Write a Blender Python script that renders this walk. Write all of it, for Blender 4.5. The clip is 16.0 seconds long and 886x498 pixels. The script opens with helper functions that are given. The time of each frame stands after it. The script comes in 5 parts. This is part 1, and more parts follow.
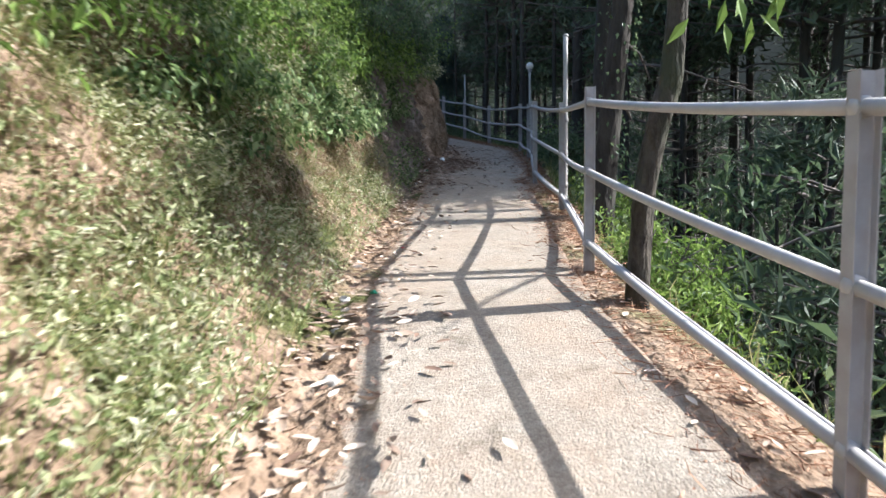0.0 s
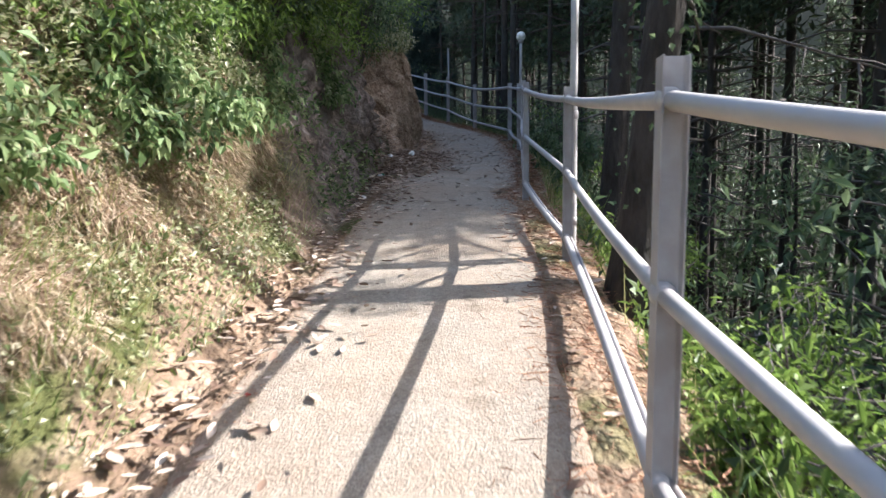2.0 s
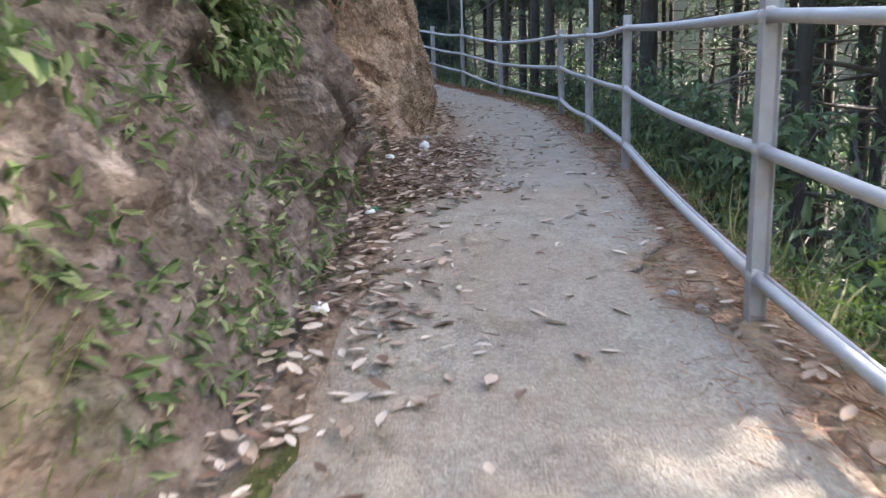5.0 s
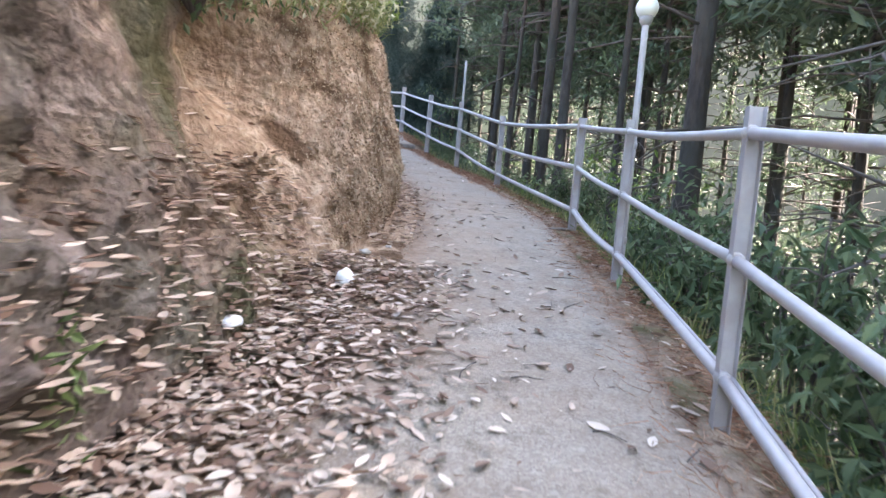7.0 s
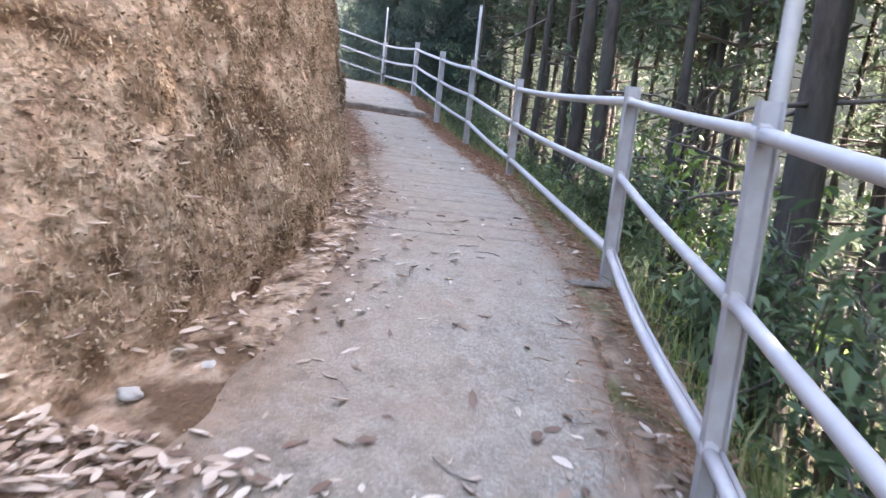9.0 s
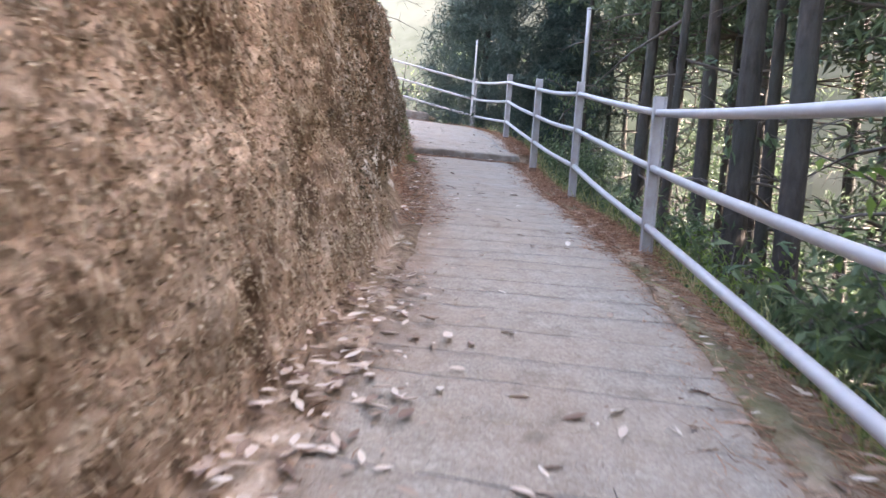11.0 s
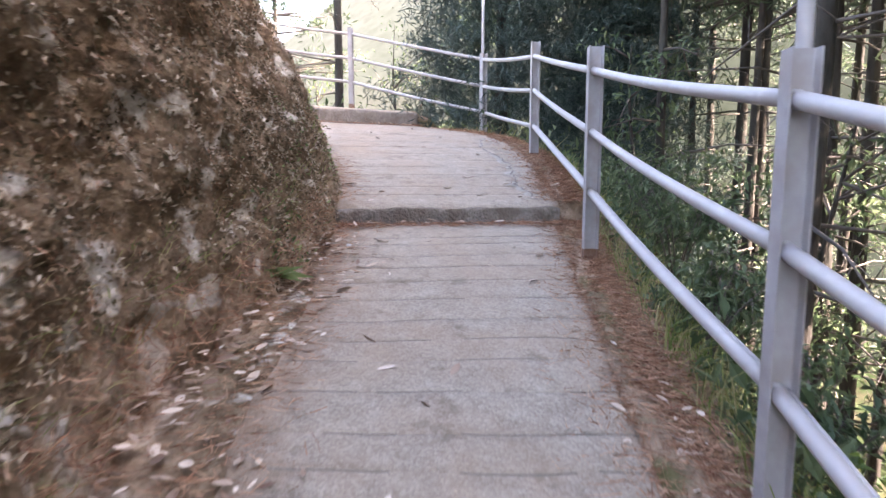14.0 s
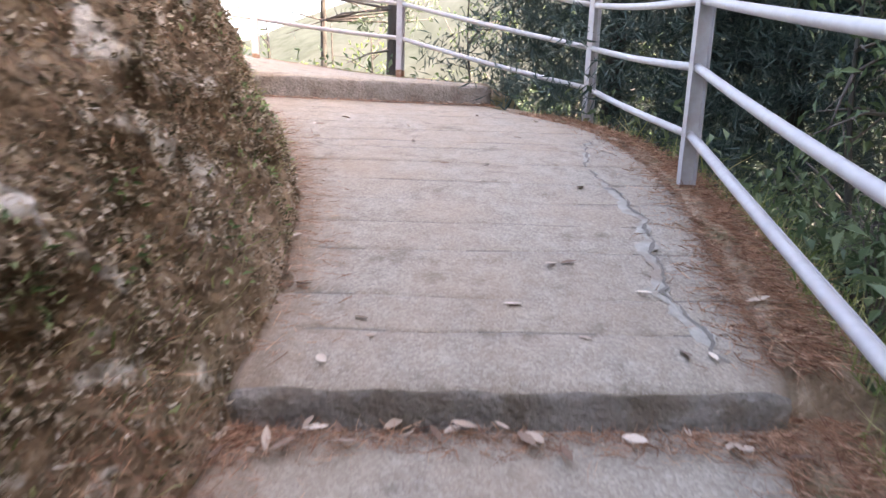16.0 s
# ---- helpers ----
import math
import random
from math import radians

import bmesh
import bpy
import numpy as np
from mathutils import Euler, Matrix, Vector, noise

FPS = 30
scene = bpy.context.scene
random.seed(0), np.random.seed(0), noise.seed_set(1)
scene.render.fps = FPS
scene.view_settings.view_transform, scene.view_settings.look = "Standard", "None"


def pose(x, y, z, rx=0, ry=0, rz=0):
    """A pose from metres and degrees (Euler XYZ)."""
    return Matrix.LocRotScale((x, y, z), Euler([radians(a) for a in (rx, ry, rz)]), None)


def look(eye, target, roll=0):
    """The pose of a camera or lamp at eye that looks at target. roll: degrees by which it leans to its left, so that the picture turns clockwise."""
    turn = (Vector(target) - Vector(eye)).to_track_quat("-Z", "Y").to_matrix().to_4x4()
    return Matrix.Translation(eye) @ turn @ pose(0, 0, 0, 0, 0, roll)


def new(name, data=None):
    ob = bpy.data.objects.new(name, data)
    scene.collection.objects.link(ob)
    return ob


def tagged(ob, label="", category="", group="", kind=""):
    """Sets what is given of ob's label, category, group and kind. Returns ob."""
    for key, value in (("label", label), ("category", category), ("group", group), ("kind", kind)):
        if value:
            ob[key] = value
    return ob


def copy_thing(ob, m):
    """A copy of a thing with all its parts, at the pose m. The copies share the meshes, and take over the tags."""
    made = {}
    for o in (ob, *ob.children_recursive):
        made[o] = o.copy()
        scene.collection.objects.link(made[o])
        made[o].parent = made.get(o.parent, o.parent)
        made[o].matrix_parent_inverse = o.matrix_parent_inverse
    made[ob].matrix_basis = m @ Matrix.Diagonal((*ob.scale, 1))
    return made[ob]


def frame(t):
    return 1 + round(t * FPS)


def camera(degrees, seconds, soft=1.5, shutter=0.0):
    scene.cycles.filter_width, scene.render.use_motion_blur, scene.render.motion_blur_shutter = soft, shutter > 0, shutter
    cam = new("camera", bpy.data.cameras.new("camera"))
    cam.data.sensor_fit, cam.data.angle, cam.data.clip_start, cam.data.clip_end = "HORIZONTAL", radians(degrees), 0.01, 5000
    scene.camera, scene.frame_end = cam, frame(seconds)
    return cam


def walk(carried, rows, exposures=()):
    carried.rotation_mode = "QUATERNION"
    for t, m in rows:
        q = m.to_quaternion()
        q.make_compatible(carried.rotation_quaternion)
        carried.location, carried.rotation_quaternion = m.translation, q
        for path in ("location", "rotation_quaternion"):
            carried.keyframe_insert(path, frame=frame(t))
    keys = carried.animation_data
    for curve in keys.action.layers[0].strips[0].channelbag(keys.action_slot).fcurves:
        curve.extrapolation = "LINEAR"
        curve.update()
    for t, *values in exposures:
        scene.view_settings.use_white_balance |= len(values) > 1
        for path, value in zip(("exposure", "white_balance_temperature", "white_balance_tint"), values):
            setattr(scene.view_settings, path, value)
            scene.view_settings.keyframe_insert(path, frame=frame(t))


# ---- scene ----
cam = camera(76.0, 16.0, shutter=0.3)
PATH = [
    (0, (2.315, 0.154, 0.814), (2.156, 2.144, 0.68), -0.6),
    (0.5, (2.366, 0.864, 0.906), (2.283, 2.854, 0.72), -1.5),
    (1, (2.461, 1.495, 1.025), (2.322, 3.485, 0.89), 1.0),
    (1.5, (2.51, 2.092, 1.172), (2.429, 4.083, 0.996), -0.0),
    (2, (2.556, 2.749, 1.345), (2.42, 4.733, 1.134), -0.7),
    (2.5, (2.432, 3.349, 1.463), (2.28, 5.33, 1.232), 1.3),
    (3, (2.354, 4.005, 1.543), (2.189, 5.979, 1.268), -1.6),
    (3.2, (2.295, 4.232, 1.617), (2.113, 6.201, 1.318), -0.2),
    (5.3, (1.978, 7.065, 2.033), (1.818, 9.027, 1.676), -2.5),
    (5.5, (2.003, 7.336, 2.128), (1.852, 9.294, 1.749), 0.2),
    (6, (2.048, 8.055, 2.264), (1.909, 10.037, 2.039), 2.8),
    (6.5, (2.158, 8.805, 2.353), (2.077, 10.797, 2.196), 3.9),
    (7, (2.19, 9.51, 2.459), (2.055, 11.503, 2.35), 5.1),
    (7.5, (2.264, 10.227, 2.587), (2.159, 12.217, 2.407), 2.2),
    (8, (2.38, 11.002, 2.74), (2.119, 12.971, 2.505), 1.7),
    (8.5, (2.468, 11.721, 2.894), (2.26, 13.694, 2.643), 4.0),
    (9, (2.609, 12.378, 3.065), (2.35, 14.345, 2.811), 5.9),
    (9.5, (2.609, 13.072, 3.166), (2.282, 15.025, 2.882), 7.1),
    (10, (2.582, 13.723, 3.246), (2.214, 15.682, 3.076), 5.7),
    (10.2, (2.526, 13.961, 3.234), (2.038, 15.895, 3.096), 5.4),
    (12.3, (1.858, 18.023, 4.033), (1.149, 19.883, 3.843), 2.4),
    (12.5, (1.798, 18.414, 4.109), (1.076, 20.267, 3.898), 1.6),
    (13, (1.58, 19.38, 4.318), (0.813, 21.213, 4.091), 3.6),
    (13.5, (1.311, 20.267, 4.563), (0.55, 22.106, 4.369), 0.9),
    (14, (1.073, 21.121, 4.834), (0.292, 22.948, 4.61), 0.0),
    (14.5, (0.815, 21.967, 5.053), (0.014, 23.778, 4.774), 1.2),
    (15, (0.559, 22.831, 5.217), (-0.315, 24.601, 4.899), 2.9),
    (15.5, (0.178, 23.633, 5.434), (-0.868, 25.296, 5.058), 3.4),
    (16, (-0.232, 24.423, 5.624), (-1.258, 26.092, 5.224), 1.7),
]
walk(cam, [(t, look(eye, target, roll)) for t, eye, target, roll in PATH],
     exposures=[(0, 1.66, 5850, 8), (0.6, 1.46, 5950, 10), (1, 1.58, 6000, 11), (1.5, 1.82, 6000, 11), (2.2, 1.85, 6050, 11), (3.2, 1.98, 6150, 12), (5.3, 3.48, 6500, 12), (6, 3.88, 6600, 14), (6.5, 4.02, 6700, 15), (8, 4.15, 6900, 18), (10, 4.2, 7000, 20), (12.5, 4.1, 7400, 23), (14.5, 4.15, 7550, 24), (16, 3.98, 7750, 23)])

# ---- sun and sky ----
SUN = Vector((1.5, 0.21, 1.22)).normalized()
world = bpy.data.worlds.new("sky")
world.use_nodes = True
scene.world = world
wn = world.node_tree.nodes
sky = wn.new("ShaderNodeTexSky")
sky.sky_type, sky.sun_disc = "NISHITA", False
sky.sun_elevation, sky.sun_rotation = math.asin(SUN.z), math.atan2(SUN.x, SUN.y)
sky.air_density, sky.dust_density = 1.2, 3.0
world.node_tree.links.new(sky.outputs[0], wn["Background"].inputs[0])
wn["Background"].inputs[1].default_value = 0.13
sun_data = bpy.data.lights.new("sun", "SUN")
sun_data.energy, sun_data.angle, sun_data.color = 4.6, radians(0.6), (1.0, 0.95, 0.88)
sun = new("sun", sun_data)
sun.matrix_world = look((40, 8, 40), Vector((40, 8, 40)) - SUN)

rng = np.random.default_rng(7)


# ---- materials ----
def material(name, colours, scale=6.0, rough=0.85, bump=0.3, bump_scale=40.0, metal=0.0, random_mix="", second=None,
             second_scale=1.2, detail=6.0, transmission=0.0, attribute="", flat_axis=None, spec=0.3, distance=0.01):
    """A procedural surface: a ramp of colours over noise, a larger second tint over it, and fine relief."""
    m = bpy.data.materials.new(name)
    m.use_nodes = True
    nt = m.node_tree
    n, l = nt.nodes, nt.links
    bsdf = n["Principled BSDF"]
    co = n.new("ShaderNodeTexCoord")
    where = co.outputs["Object"]
    if flat_axis:
        mp = n.new("ShaderNodeMapping")
        mp.inputs["Scale"].default_value = flat_axis
        l.new(where, mp.inputs[0])
        where = mp.outputs[0]
    ramp = n.new("ShaderNodeValToRGB")
    ramp.color_ramp.elements.remove(ramp.color_ramp.elements[0])
    for k, c in enumerate(colours):
        p = k / max(1, len(colours) - 1)
        e = ramp.color_ramp.elements[0] if k == 0 else ramp.color_ramp.elements.new(0.2 + 0.6 * p)
        e.position = 0.2 + 0.6 * p
        e.color = (*c, 1)
    noise_tex = n.new("ShaderNodeTexNoise")
    noise_tex.inputs["Scale"].default_value, noise_tex.inputs["Detail"].default_value = scale, detail
    noise_tex.inputs["Roughness"].default_value = 0.65
    l.new(where, noise_tex.inputs["Vector"])
    if random_mix:
        if random_mix == "island":
            r = n.new("ShaderNodeNewGeometry").outputs["Random Per Island"]
        else:
            r = n.new("ShaderNodeObjectInfo").outputs["Random"]
        mix = n.new("ShaderNodeMix")
        mix.inputs[0].default_value = 0.75
        l.new(noise_tex.outputs[0], mix.inputs[2])
        l.new(r, mix.inputs[3])
        l.new(mix.outputs[0], ramp.inputs[0])
    else:
        l.new(noise_tex.outputs[0], ramp.inputs[0])
    colour = ramp.outputs[0]
    if second:
        big = n.new("ShaderNodeTexNoise")
        big.inputs["Scale"].default_value, big.inputs["Detail"].default_value = second_scale, 5
        l.new(where, big.inputs["Vector"])
        sharp = n.new("ShaderNodeMapRange")
        sharp.inputs[1].default_value, sharp.inputs[2].default_value = 0.48, 0.62
        l.new(big.outputs[0], sharp.inputs[0])
        tint = n.new("ShaderNodeMix")
        tint.data_type = "RGBA"
        tint.inputs[7].default_value = (*second, 1)
        l.new(colour, tint.inputs[6])
        l.new(sharp.outputs[0], tint.inputs[0])
        colour = tint.outputs[2]
    l.new(colour, bsdf.inputs["Base Color"])
    bsdf.inputs["Roughness"].default_value, bsdf.inputs["Metallic"].default_value = rough, metal
    bsdf.inputs["Specular IOR Level"].default_value = spec
    if transmission:
        out = n["Material Output"]
        thin = n.new("ShaderNodeBsdfTranslucent")
        l.new(colour, thin.inputs[0])
        both = n.new("ShaderNodeMixShader")
        both.inputs[0].default_value = transmission
        l.new(bsdf.outputs[0], both.inputs[1])
        l.new(thin.outputs[0], both.inputs[2])
        l.new(both.outputs[0], out.inputs[0])
    if bump:
        fine = n.new("ShaderNodeTexNoise")
        fine.inputs["Scale"].default_value, fine.inputs["Detail"].default_value = bump_scale, 5
        l.new(where, fine.inputs["Vector"])
        b = n.new("ShaderNodeBump")
        b.inputs["Strength"].default_value, b.inputs["Distance"].default_value = bump, distance
        l.new(fine.outputs[0], b.inputs["Height"])
        l.new(b.outputs[0], bsdf.inputs["Normal"])
    return m


def zoned(name, zones):
    """Earth of the hillside: three soils blended by the share of each along the walk (attribute 'soil')."""
    m = bpy.data.materials.new(name)
    m.use_nodes = True
    nt = m.node_tree
    n, l = nt.nodes, nt.links
    bsdf = n["Principled BSDF"]
    co = n.new("ShaderNodeTexCoord").outputs["Object"]
    share = n.new("ShaderNodeSeparateColor")
    at = n.new("ShaderNodeAttribute")
    at.attribute_name = "soil"
    l.new(at.outputs["Color"], share.inputs[0])
    colour = None
    for k, (tones, scale, patch, patch_scale, low, high) in enumerate(zones):
        a = n.new("ShaderNodeTexNoise")
        a.inputs["Scale"].default_value, a.inputs["Detail"].default_value, a.inputs["Roughness"].default_value = scale, 8, 0.7
        l.new(co, a.inputs["Vector"])
        ramp = n.new("ShaderNodeValToRGB")
        ramp.color_ramp.elements[0].position, ramp.color_ramp.elements[1].position = 0.3, 0.72
        ramp.color_ramp.elements[0].color, ramp.color_ramp.elements[1].color = (*tones[0], 1), (*tones[2], 1)
        mid = ramp.color_ramp.elements.new(0.5)
        mid.color = (*tones[1], 1)
        l.new(a.outputs[0], ramp.inputs[0])
        p = n.new("ShaderNodeTexNoise")
        p.inputs["Scale"].default_value, p.inputs["Detail"].default_value = patch_scale, 6
        l.new(co, p.inputs["Vector"])
        sharp = n.new("ShaderNodeMapRange")
        sharp.inputs[1].default_value, sharp.inputs[2].default_value = low, high
        l.new(p.outputs[0], sharp.inputs[0])
        t = n.new("ShaderNodeMix")
        t.data_type = "RGBA"
        t.inputs[7].default_value = (*patch, 1)
        l.new(ramp.outputs[0], t.inputs[6])
        l.new(sharp.outputs[0], t.inputs[0])
        if colour is None:
            colour = t.outputs[2]
        else:
            j = n.new("ShaderNodeMix")
            j.data_type = "RGBA"
            l.new(share.outputs[k % 3], j.inputs[0])
            l.new(colour, j.inputs[6])
            l.new(t.outputs[2], j.inputs[7])
            colour = j.outputs[2]
    l.new(colour, bsdf.inputs["Base Color"])
    bsdf.inputs["Roughness"].default_value, bsdf.inputs["Specular IOR Level"].default_value = 0.95, 0.15
    f = n.new("ShaderNodeTexNoise")
    f.inputs["Scale"].default_value, f.inputs["Detail"].default_value = 14, 9
    l.new(co, f.inputs["Vector"])
    b = n.new("ShaderNodeBump")
    b.inputs["Strength"].default_value, b.inputs["Distance"].default_value = 1.0, 0.09
    l.new(f.outputs[0], b.inputs["Height"])
    l.new(b.outputs[0], bsdf.inputs["Normal"])
    return m


M_EARTH = zoned("hillside_earth", [
    (((0.095, 0.064, 0.043), (0.23, 0.158, 0.108), (0.41, 0.31, 0.225)), 5.0, (0.08, 0.085, 0.03), 1.6, 0.52, 0.62),
    (((0.19, 0.12, 0.08), (0.40, 0.285, 0.20), (0.60, 0.48, 0.37)), 7.0, (0.13, 0.08, 0.048), 2.2, 0.52, 0.62),
    (((0.06, 0.042, 0.027), (0.155, 0.105, 0.065), (0.31, 0.24, 0.17)), 9.0, (0.46, 0.42, 0.365), 4.2, 0.57, 0.64),
    (((0.038, 0.032, 0.03), (0.15, 0.125, 0.114), (0.36, 0.315, 0.295)), 6.0, (0.15, 0.12, 0.10), 1.8, 0.52, 0.62),
])
def concrete(name):
    """Worn cast concrete: pebbly aggregate, grey mottling, brown dust in drifts and rough pitted relief."""
    m = bpy.data.materials.new(name)
    m.use_nodes = True
    nt = m.node_tree
    n, l = nt.nodes, nt.links
    bsdf = n["Principled BSDF"]
    co = n.new("ShaderNodeTexCoord").outputs["Object"]

    def cloud(scale, detail, low, high):
        t = n.new("ShaderNodeTexNoise")
        t.inputs["Scale"].default_value, t.inputs["Detail"].default_value, t.inputs["Roughness"].default_value = scale, detail, 0.68
        l.new(co, t.inputs["Vector"])
        r = n.new("ShaderNodeMapRange")
        r.inputs[1].default_value, r.inputs[2].default_value = low, high
        l.new(t.outputs[0], r.inputs[0])
        return r.outputs[0], t.outputs[0]

    def blend(kind, factor, first, second):
        x = n.new("ShaderNodeMix")
        x.data_type, x.blend_type = "RGBA", kind
        for socket, value in ((0, factor), (6, first), (7, second)):
            if isinstance(value, (float, tuple)):
                x.inputs[socket].default_value = value
            else:
                l.new(value, x.inputs[socket])
        return x.outputs[2]

    pebbles = n.new("ShaderNodeTexVoronoi")
    pebbles.inputs["Scale"].default_value = 85
    l.new(co, pebbles.inputs["Vector"])
    tone = n.new("ShaderNodeSeparateColor")
    l.new(pebbles.outputs["Color"], tone.inputs[0])
    stones = n.new("ShaderNodeValToRGB")
    stones.color_ramp.elements[0].color, stones.color_ramp.elements[1].color = (0.20, 0.185, 0.17, 1), (0.52, 0.495, 0.47, 1)
    e = stones.color_ramp.elements.new(0.55)
    e.color = (0.345, 0.32, 0.30, 1)
    l.new(tone.outputs[0], stones.inputs[0])
    grey, _ = cloud(7, 8, 0.34, 0.66)
    colour = blend("MIX", 0.55, stones.outputs[0], blend("MIX", grey, (0.25, 0.226, 0.205, 1), (0.43, 0.40, 0.372, 1)))
    dust, _ = cloud(1.3, 7, 0.40, 0.64)
    colour = blend("MIX", dust, colour, blend("MIX", 0.45, colour, (0.35, 0.27, 0.215, 1)))
    stain, _ = cloud(3.1, 6, 0.56, 0.7)
    colour = blend("MIX", stain, colour, blend("MULTIPLY", 1.0, colour, (0.62, 0.6, 0.58, 1)))
    # soil and crumbled leaf trodden onto the concrete from its verges
    wash = n.new("ShaderNodeAttribute")
    wash.attribute_name = "soil_wash"
    _, ragged = cloud(5.5, 9, 0, 1)
    both = n.new("ShaderNodeMath")
    both.operation = "ADD"
    l.new(wash.outputs["Fac"], both.inputs[0])
    l.new(ragged, both.inputs[1])
    cut = n.new("ShaderNodeMapRange")
    cut.inputs[1].default_value, cut.inputs[2].default_value, cut.inputs[4].default_value = 0.66, 1.05, 0.85
    l.new(both.outputs[0], cut.inputs[0])
    soil = blend("MIX", grey, (0.17, 0.115, 0.078, 1), (0.30, 0.215, 0.155, 1))
    colour = blend("MULTIPLY", 1.0, colour, (0.86, 0.79, 0.69, 1))
    colour = blend("MIX", cut.outputs[0], colour, soil)
    l.new(colour, bsdf.inputs["Base Color"])
    bsdf.inputs["Roughness"].default_value, bsdf.inputs["Specular IOR Level"].default_value = 0.93, 0.2
    _, coarse = cloud(38, 8, 0, 1)
    add = n.new("ShaderNodeMath")
    add.operation = "MULTIPLY_ADD"
    add.inputs[1].default_value = -0.45
    l.new(pebbles.outputs["Distance"], add.inputs[0])
    l.new(coarse, add.inputs[2])
    b = n.new("ShaderNodeBump")
    b.inputs["Strength"].default_value, b.inputs["Distance"].default_value = 0.7, 0.017
    l.new(add.outputs[0], b.inputs["Height"])
    l.new(b.outputs[0], bsdf.inputs["Normal"])
    return m


# leaf mould and green, darkened in colour to stand for forest shade
M_FLOOR = material("shade_darkened_forest_floor", [(0.012, 0.011, 0.007), (0.024, 0.022, 0.014), (0.038, 0.037, 0.022), (0.055, 0.05, 0.034)], scale=1.5, rough=1, bump=0.8, bump_scale=9,
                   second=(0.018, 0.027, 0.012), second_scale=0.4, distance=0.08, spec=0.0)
M_PATH = concrete("worn_concrete")
M_GROOVE = material("dirt_in_scored_line", [(0.11, 0.095, 0.08), (0.20, 0.175, 0.155)], scale=20, rough=1, bump=0.4)
M_EDGE = material("broken_concrete", [(0.085, 0.07, 0.058), (0.17, 0.148, 0.128), (0.235, 0.207, 0.18), (0.34, 0.305, 0.27)], scale=11, bump=1.0, bump_scale=34, second=(0.15, 0.12, 0.095), second_scale=4, distance=0.03, detail=9)
M_STEEL = material("galvanised_paint", [(0.285, 0.265, 0.265), (0.35, 0.33, 0.33), (0.405, 0.385, 0.38)], scale=9, rough=0.6,
                   bump=0.18, bump_scale=70, second=(0.31, 0.275, 0.265), second_scale=5, spec=0.4, distance=0.003)
M_PIPE = material("silver_pipe_paint", [(0.335, 0.315, 0.31), (0.405, 0.382, 0.375), (0.465, 0.44, 0.43)], scale=16, rough=0.5,
                  bump=0.15, bump_scale=120, second=(0.39, 0.36, 0.355), second_scale=6, spec=0.4, distance=0.003)
M_MORTAR = material("pale_mortar", [(0.22, 0.20, 0.17), (0.31, 0.285, 0.245), (0.40, 0.37, 0.32)], scale=14, rough=1.0, spec=0.1, bump=0.7, bump_scale=45, second=(0.25, 0.20, 0.16), second_scale=5)
M_RUST = material("rusted_steel", [(0.10, 0.05, 0.03), (0.20, 0.11, 0.07), (0.30, 0.22, 0.18)], scale=20, rough=0.9)
M_GLOBE = material("frosted_globe", [(0.72, 0.72, 0.68), (0.80, 0.80, 0.77)], scale=5, rough=0.35, bump=0)
M_BARK = material("pine_bark", [(0.012, 0.010, 0.009), (0.026, 0.021, 0.018), (0.055, 0.045, 0.039), (0.026, 0.021, 0.018)], scale=9, rough=0.95,
                  bump=1.0, bump_scale=16, flat_axis=(1, 1, 0.28), second=(0.04, 0.038, 0.032), second_scale=2.5, distance=0.04)
M_MOSSBARK = material("mossy_bark", [(0.010, 0.009, 0.007), (0.03, 0.025, 0.019), (0.075, 0.062, 0.05), (0.028, 0.024, 0.018)], scale=14, rough=0.95, bump=1.0, bump_scale=22,
                      flat_axis=(1, 1, 0.4), second=(0.05, 0.052, 0.03), second_scale=5, distance=0.05)
M_TWIG = material("dead_branch", [(0.06, 0.05, 0.045), (0.13, 0.11, 0.10)], scale=12, bump=0.4)
M_NEEDLE = material("pine_needles", [(0.05, 0.075, 0.045), (0.08, 0.11, 0.065), (0.12, 0.155, 0.095)], scale=2, rough=0.6,
                    bump=0, random_mix="island", transmission=0.3)
# two green leaf tones: sun is put into the first colour, shade into the second
M_LEAF_BRIGHT = material("sun_toned_shrub_leaf", [(0.08, 0.13, 0.025), (0.15, 0.23, 0.05), (0.25, 0.34, 0.09)], scale=2, rough=0.5,
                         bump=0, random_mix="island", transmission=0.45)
M_LEAF_DARK = material("shade_toned_green_leaf", [(0.05, 0.085, 0.04), (0.095, 0.14, 0.07), (0.16, 0.21, 0.11)], scale=2, rough=0.45,
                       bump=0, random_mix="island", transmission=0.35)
M_LEAF_GREEN = material("fresh_bank_leaf", [(0.06, 0.105, 0.035), (0.12, 0.18, 0.065), (0.20, 0.275, 0.11), (0.32, 0.38, 0.19)], scale=2, rough=0.5,
                        bump=0, random_mix="island", transmission=0.4)
M_LEAF_DUSTY = material("dusty_bank_leaf", [(0.14, 0.17, 0.065), (0.26, 0.29, 0.135), (0.40, 0.41, 0.235), (0.56, 0.54, 0.39)], scale=2, rough=0.6,
                        bump=0, random_mix="island", transmission=0.4)
M_GRASS = material("bank_grass", [(0.10, 0.15, 0.035), (0.19, 0.25, 0.07), (0.33, 0.33, 0.14), (0.42, 0.38, 0.2)], scale=2, rough=0.65,
                   bump=0, random_mix="island", transmission=0.35)
M_STRAW = material("dry_thatch", [(0.13, 0.085, 0.05), (0.28, 0.195, 0.12), (0.43, 0.33, 0.225), (0.62, 0.52, 0.39)], scale=2, rough=0.9,
                   bump=0, random_mix="island", transmission=0.15)
M_MOSS = material("moss_and_lichen", [(0.07, 0.058, 0.03), (0.15, 0.115, 0.072), (0.26, 0.19, 0.13), (0.48, 0.41, 0.33)], scale=2, rough=0.95,
                  bump=0, random_mix="island")
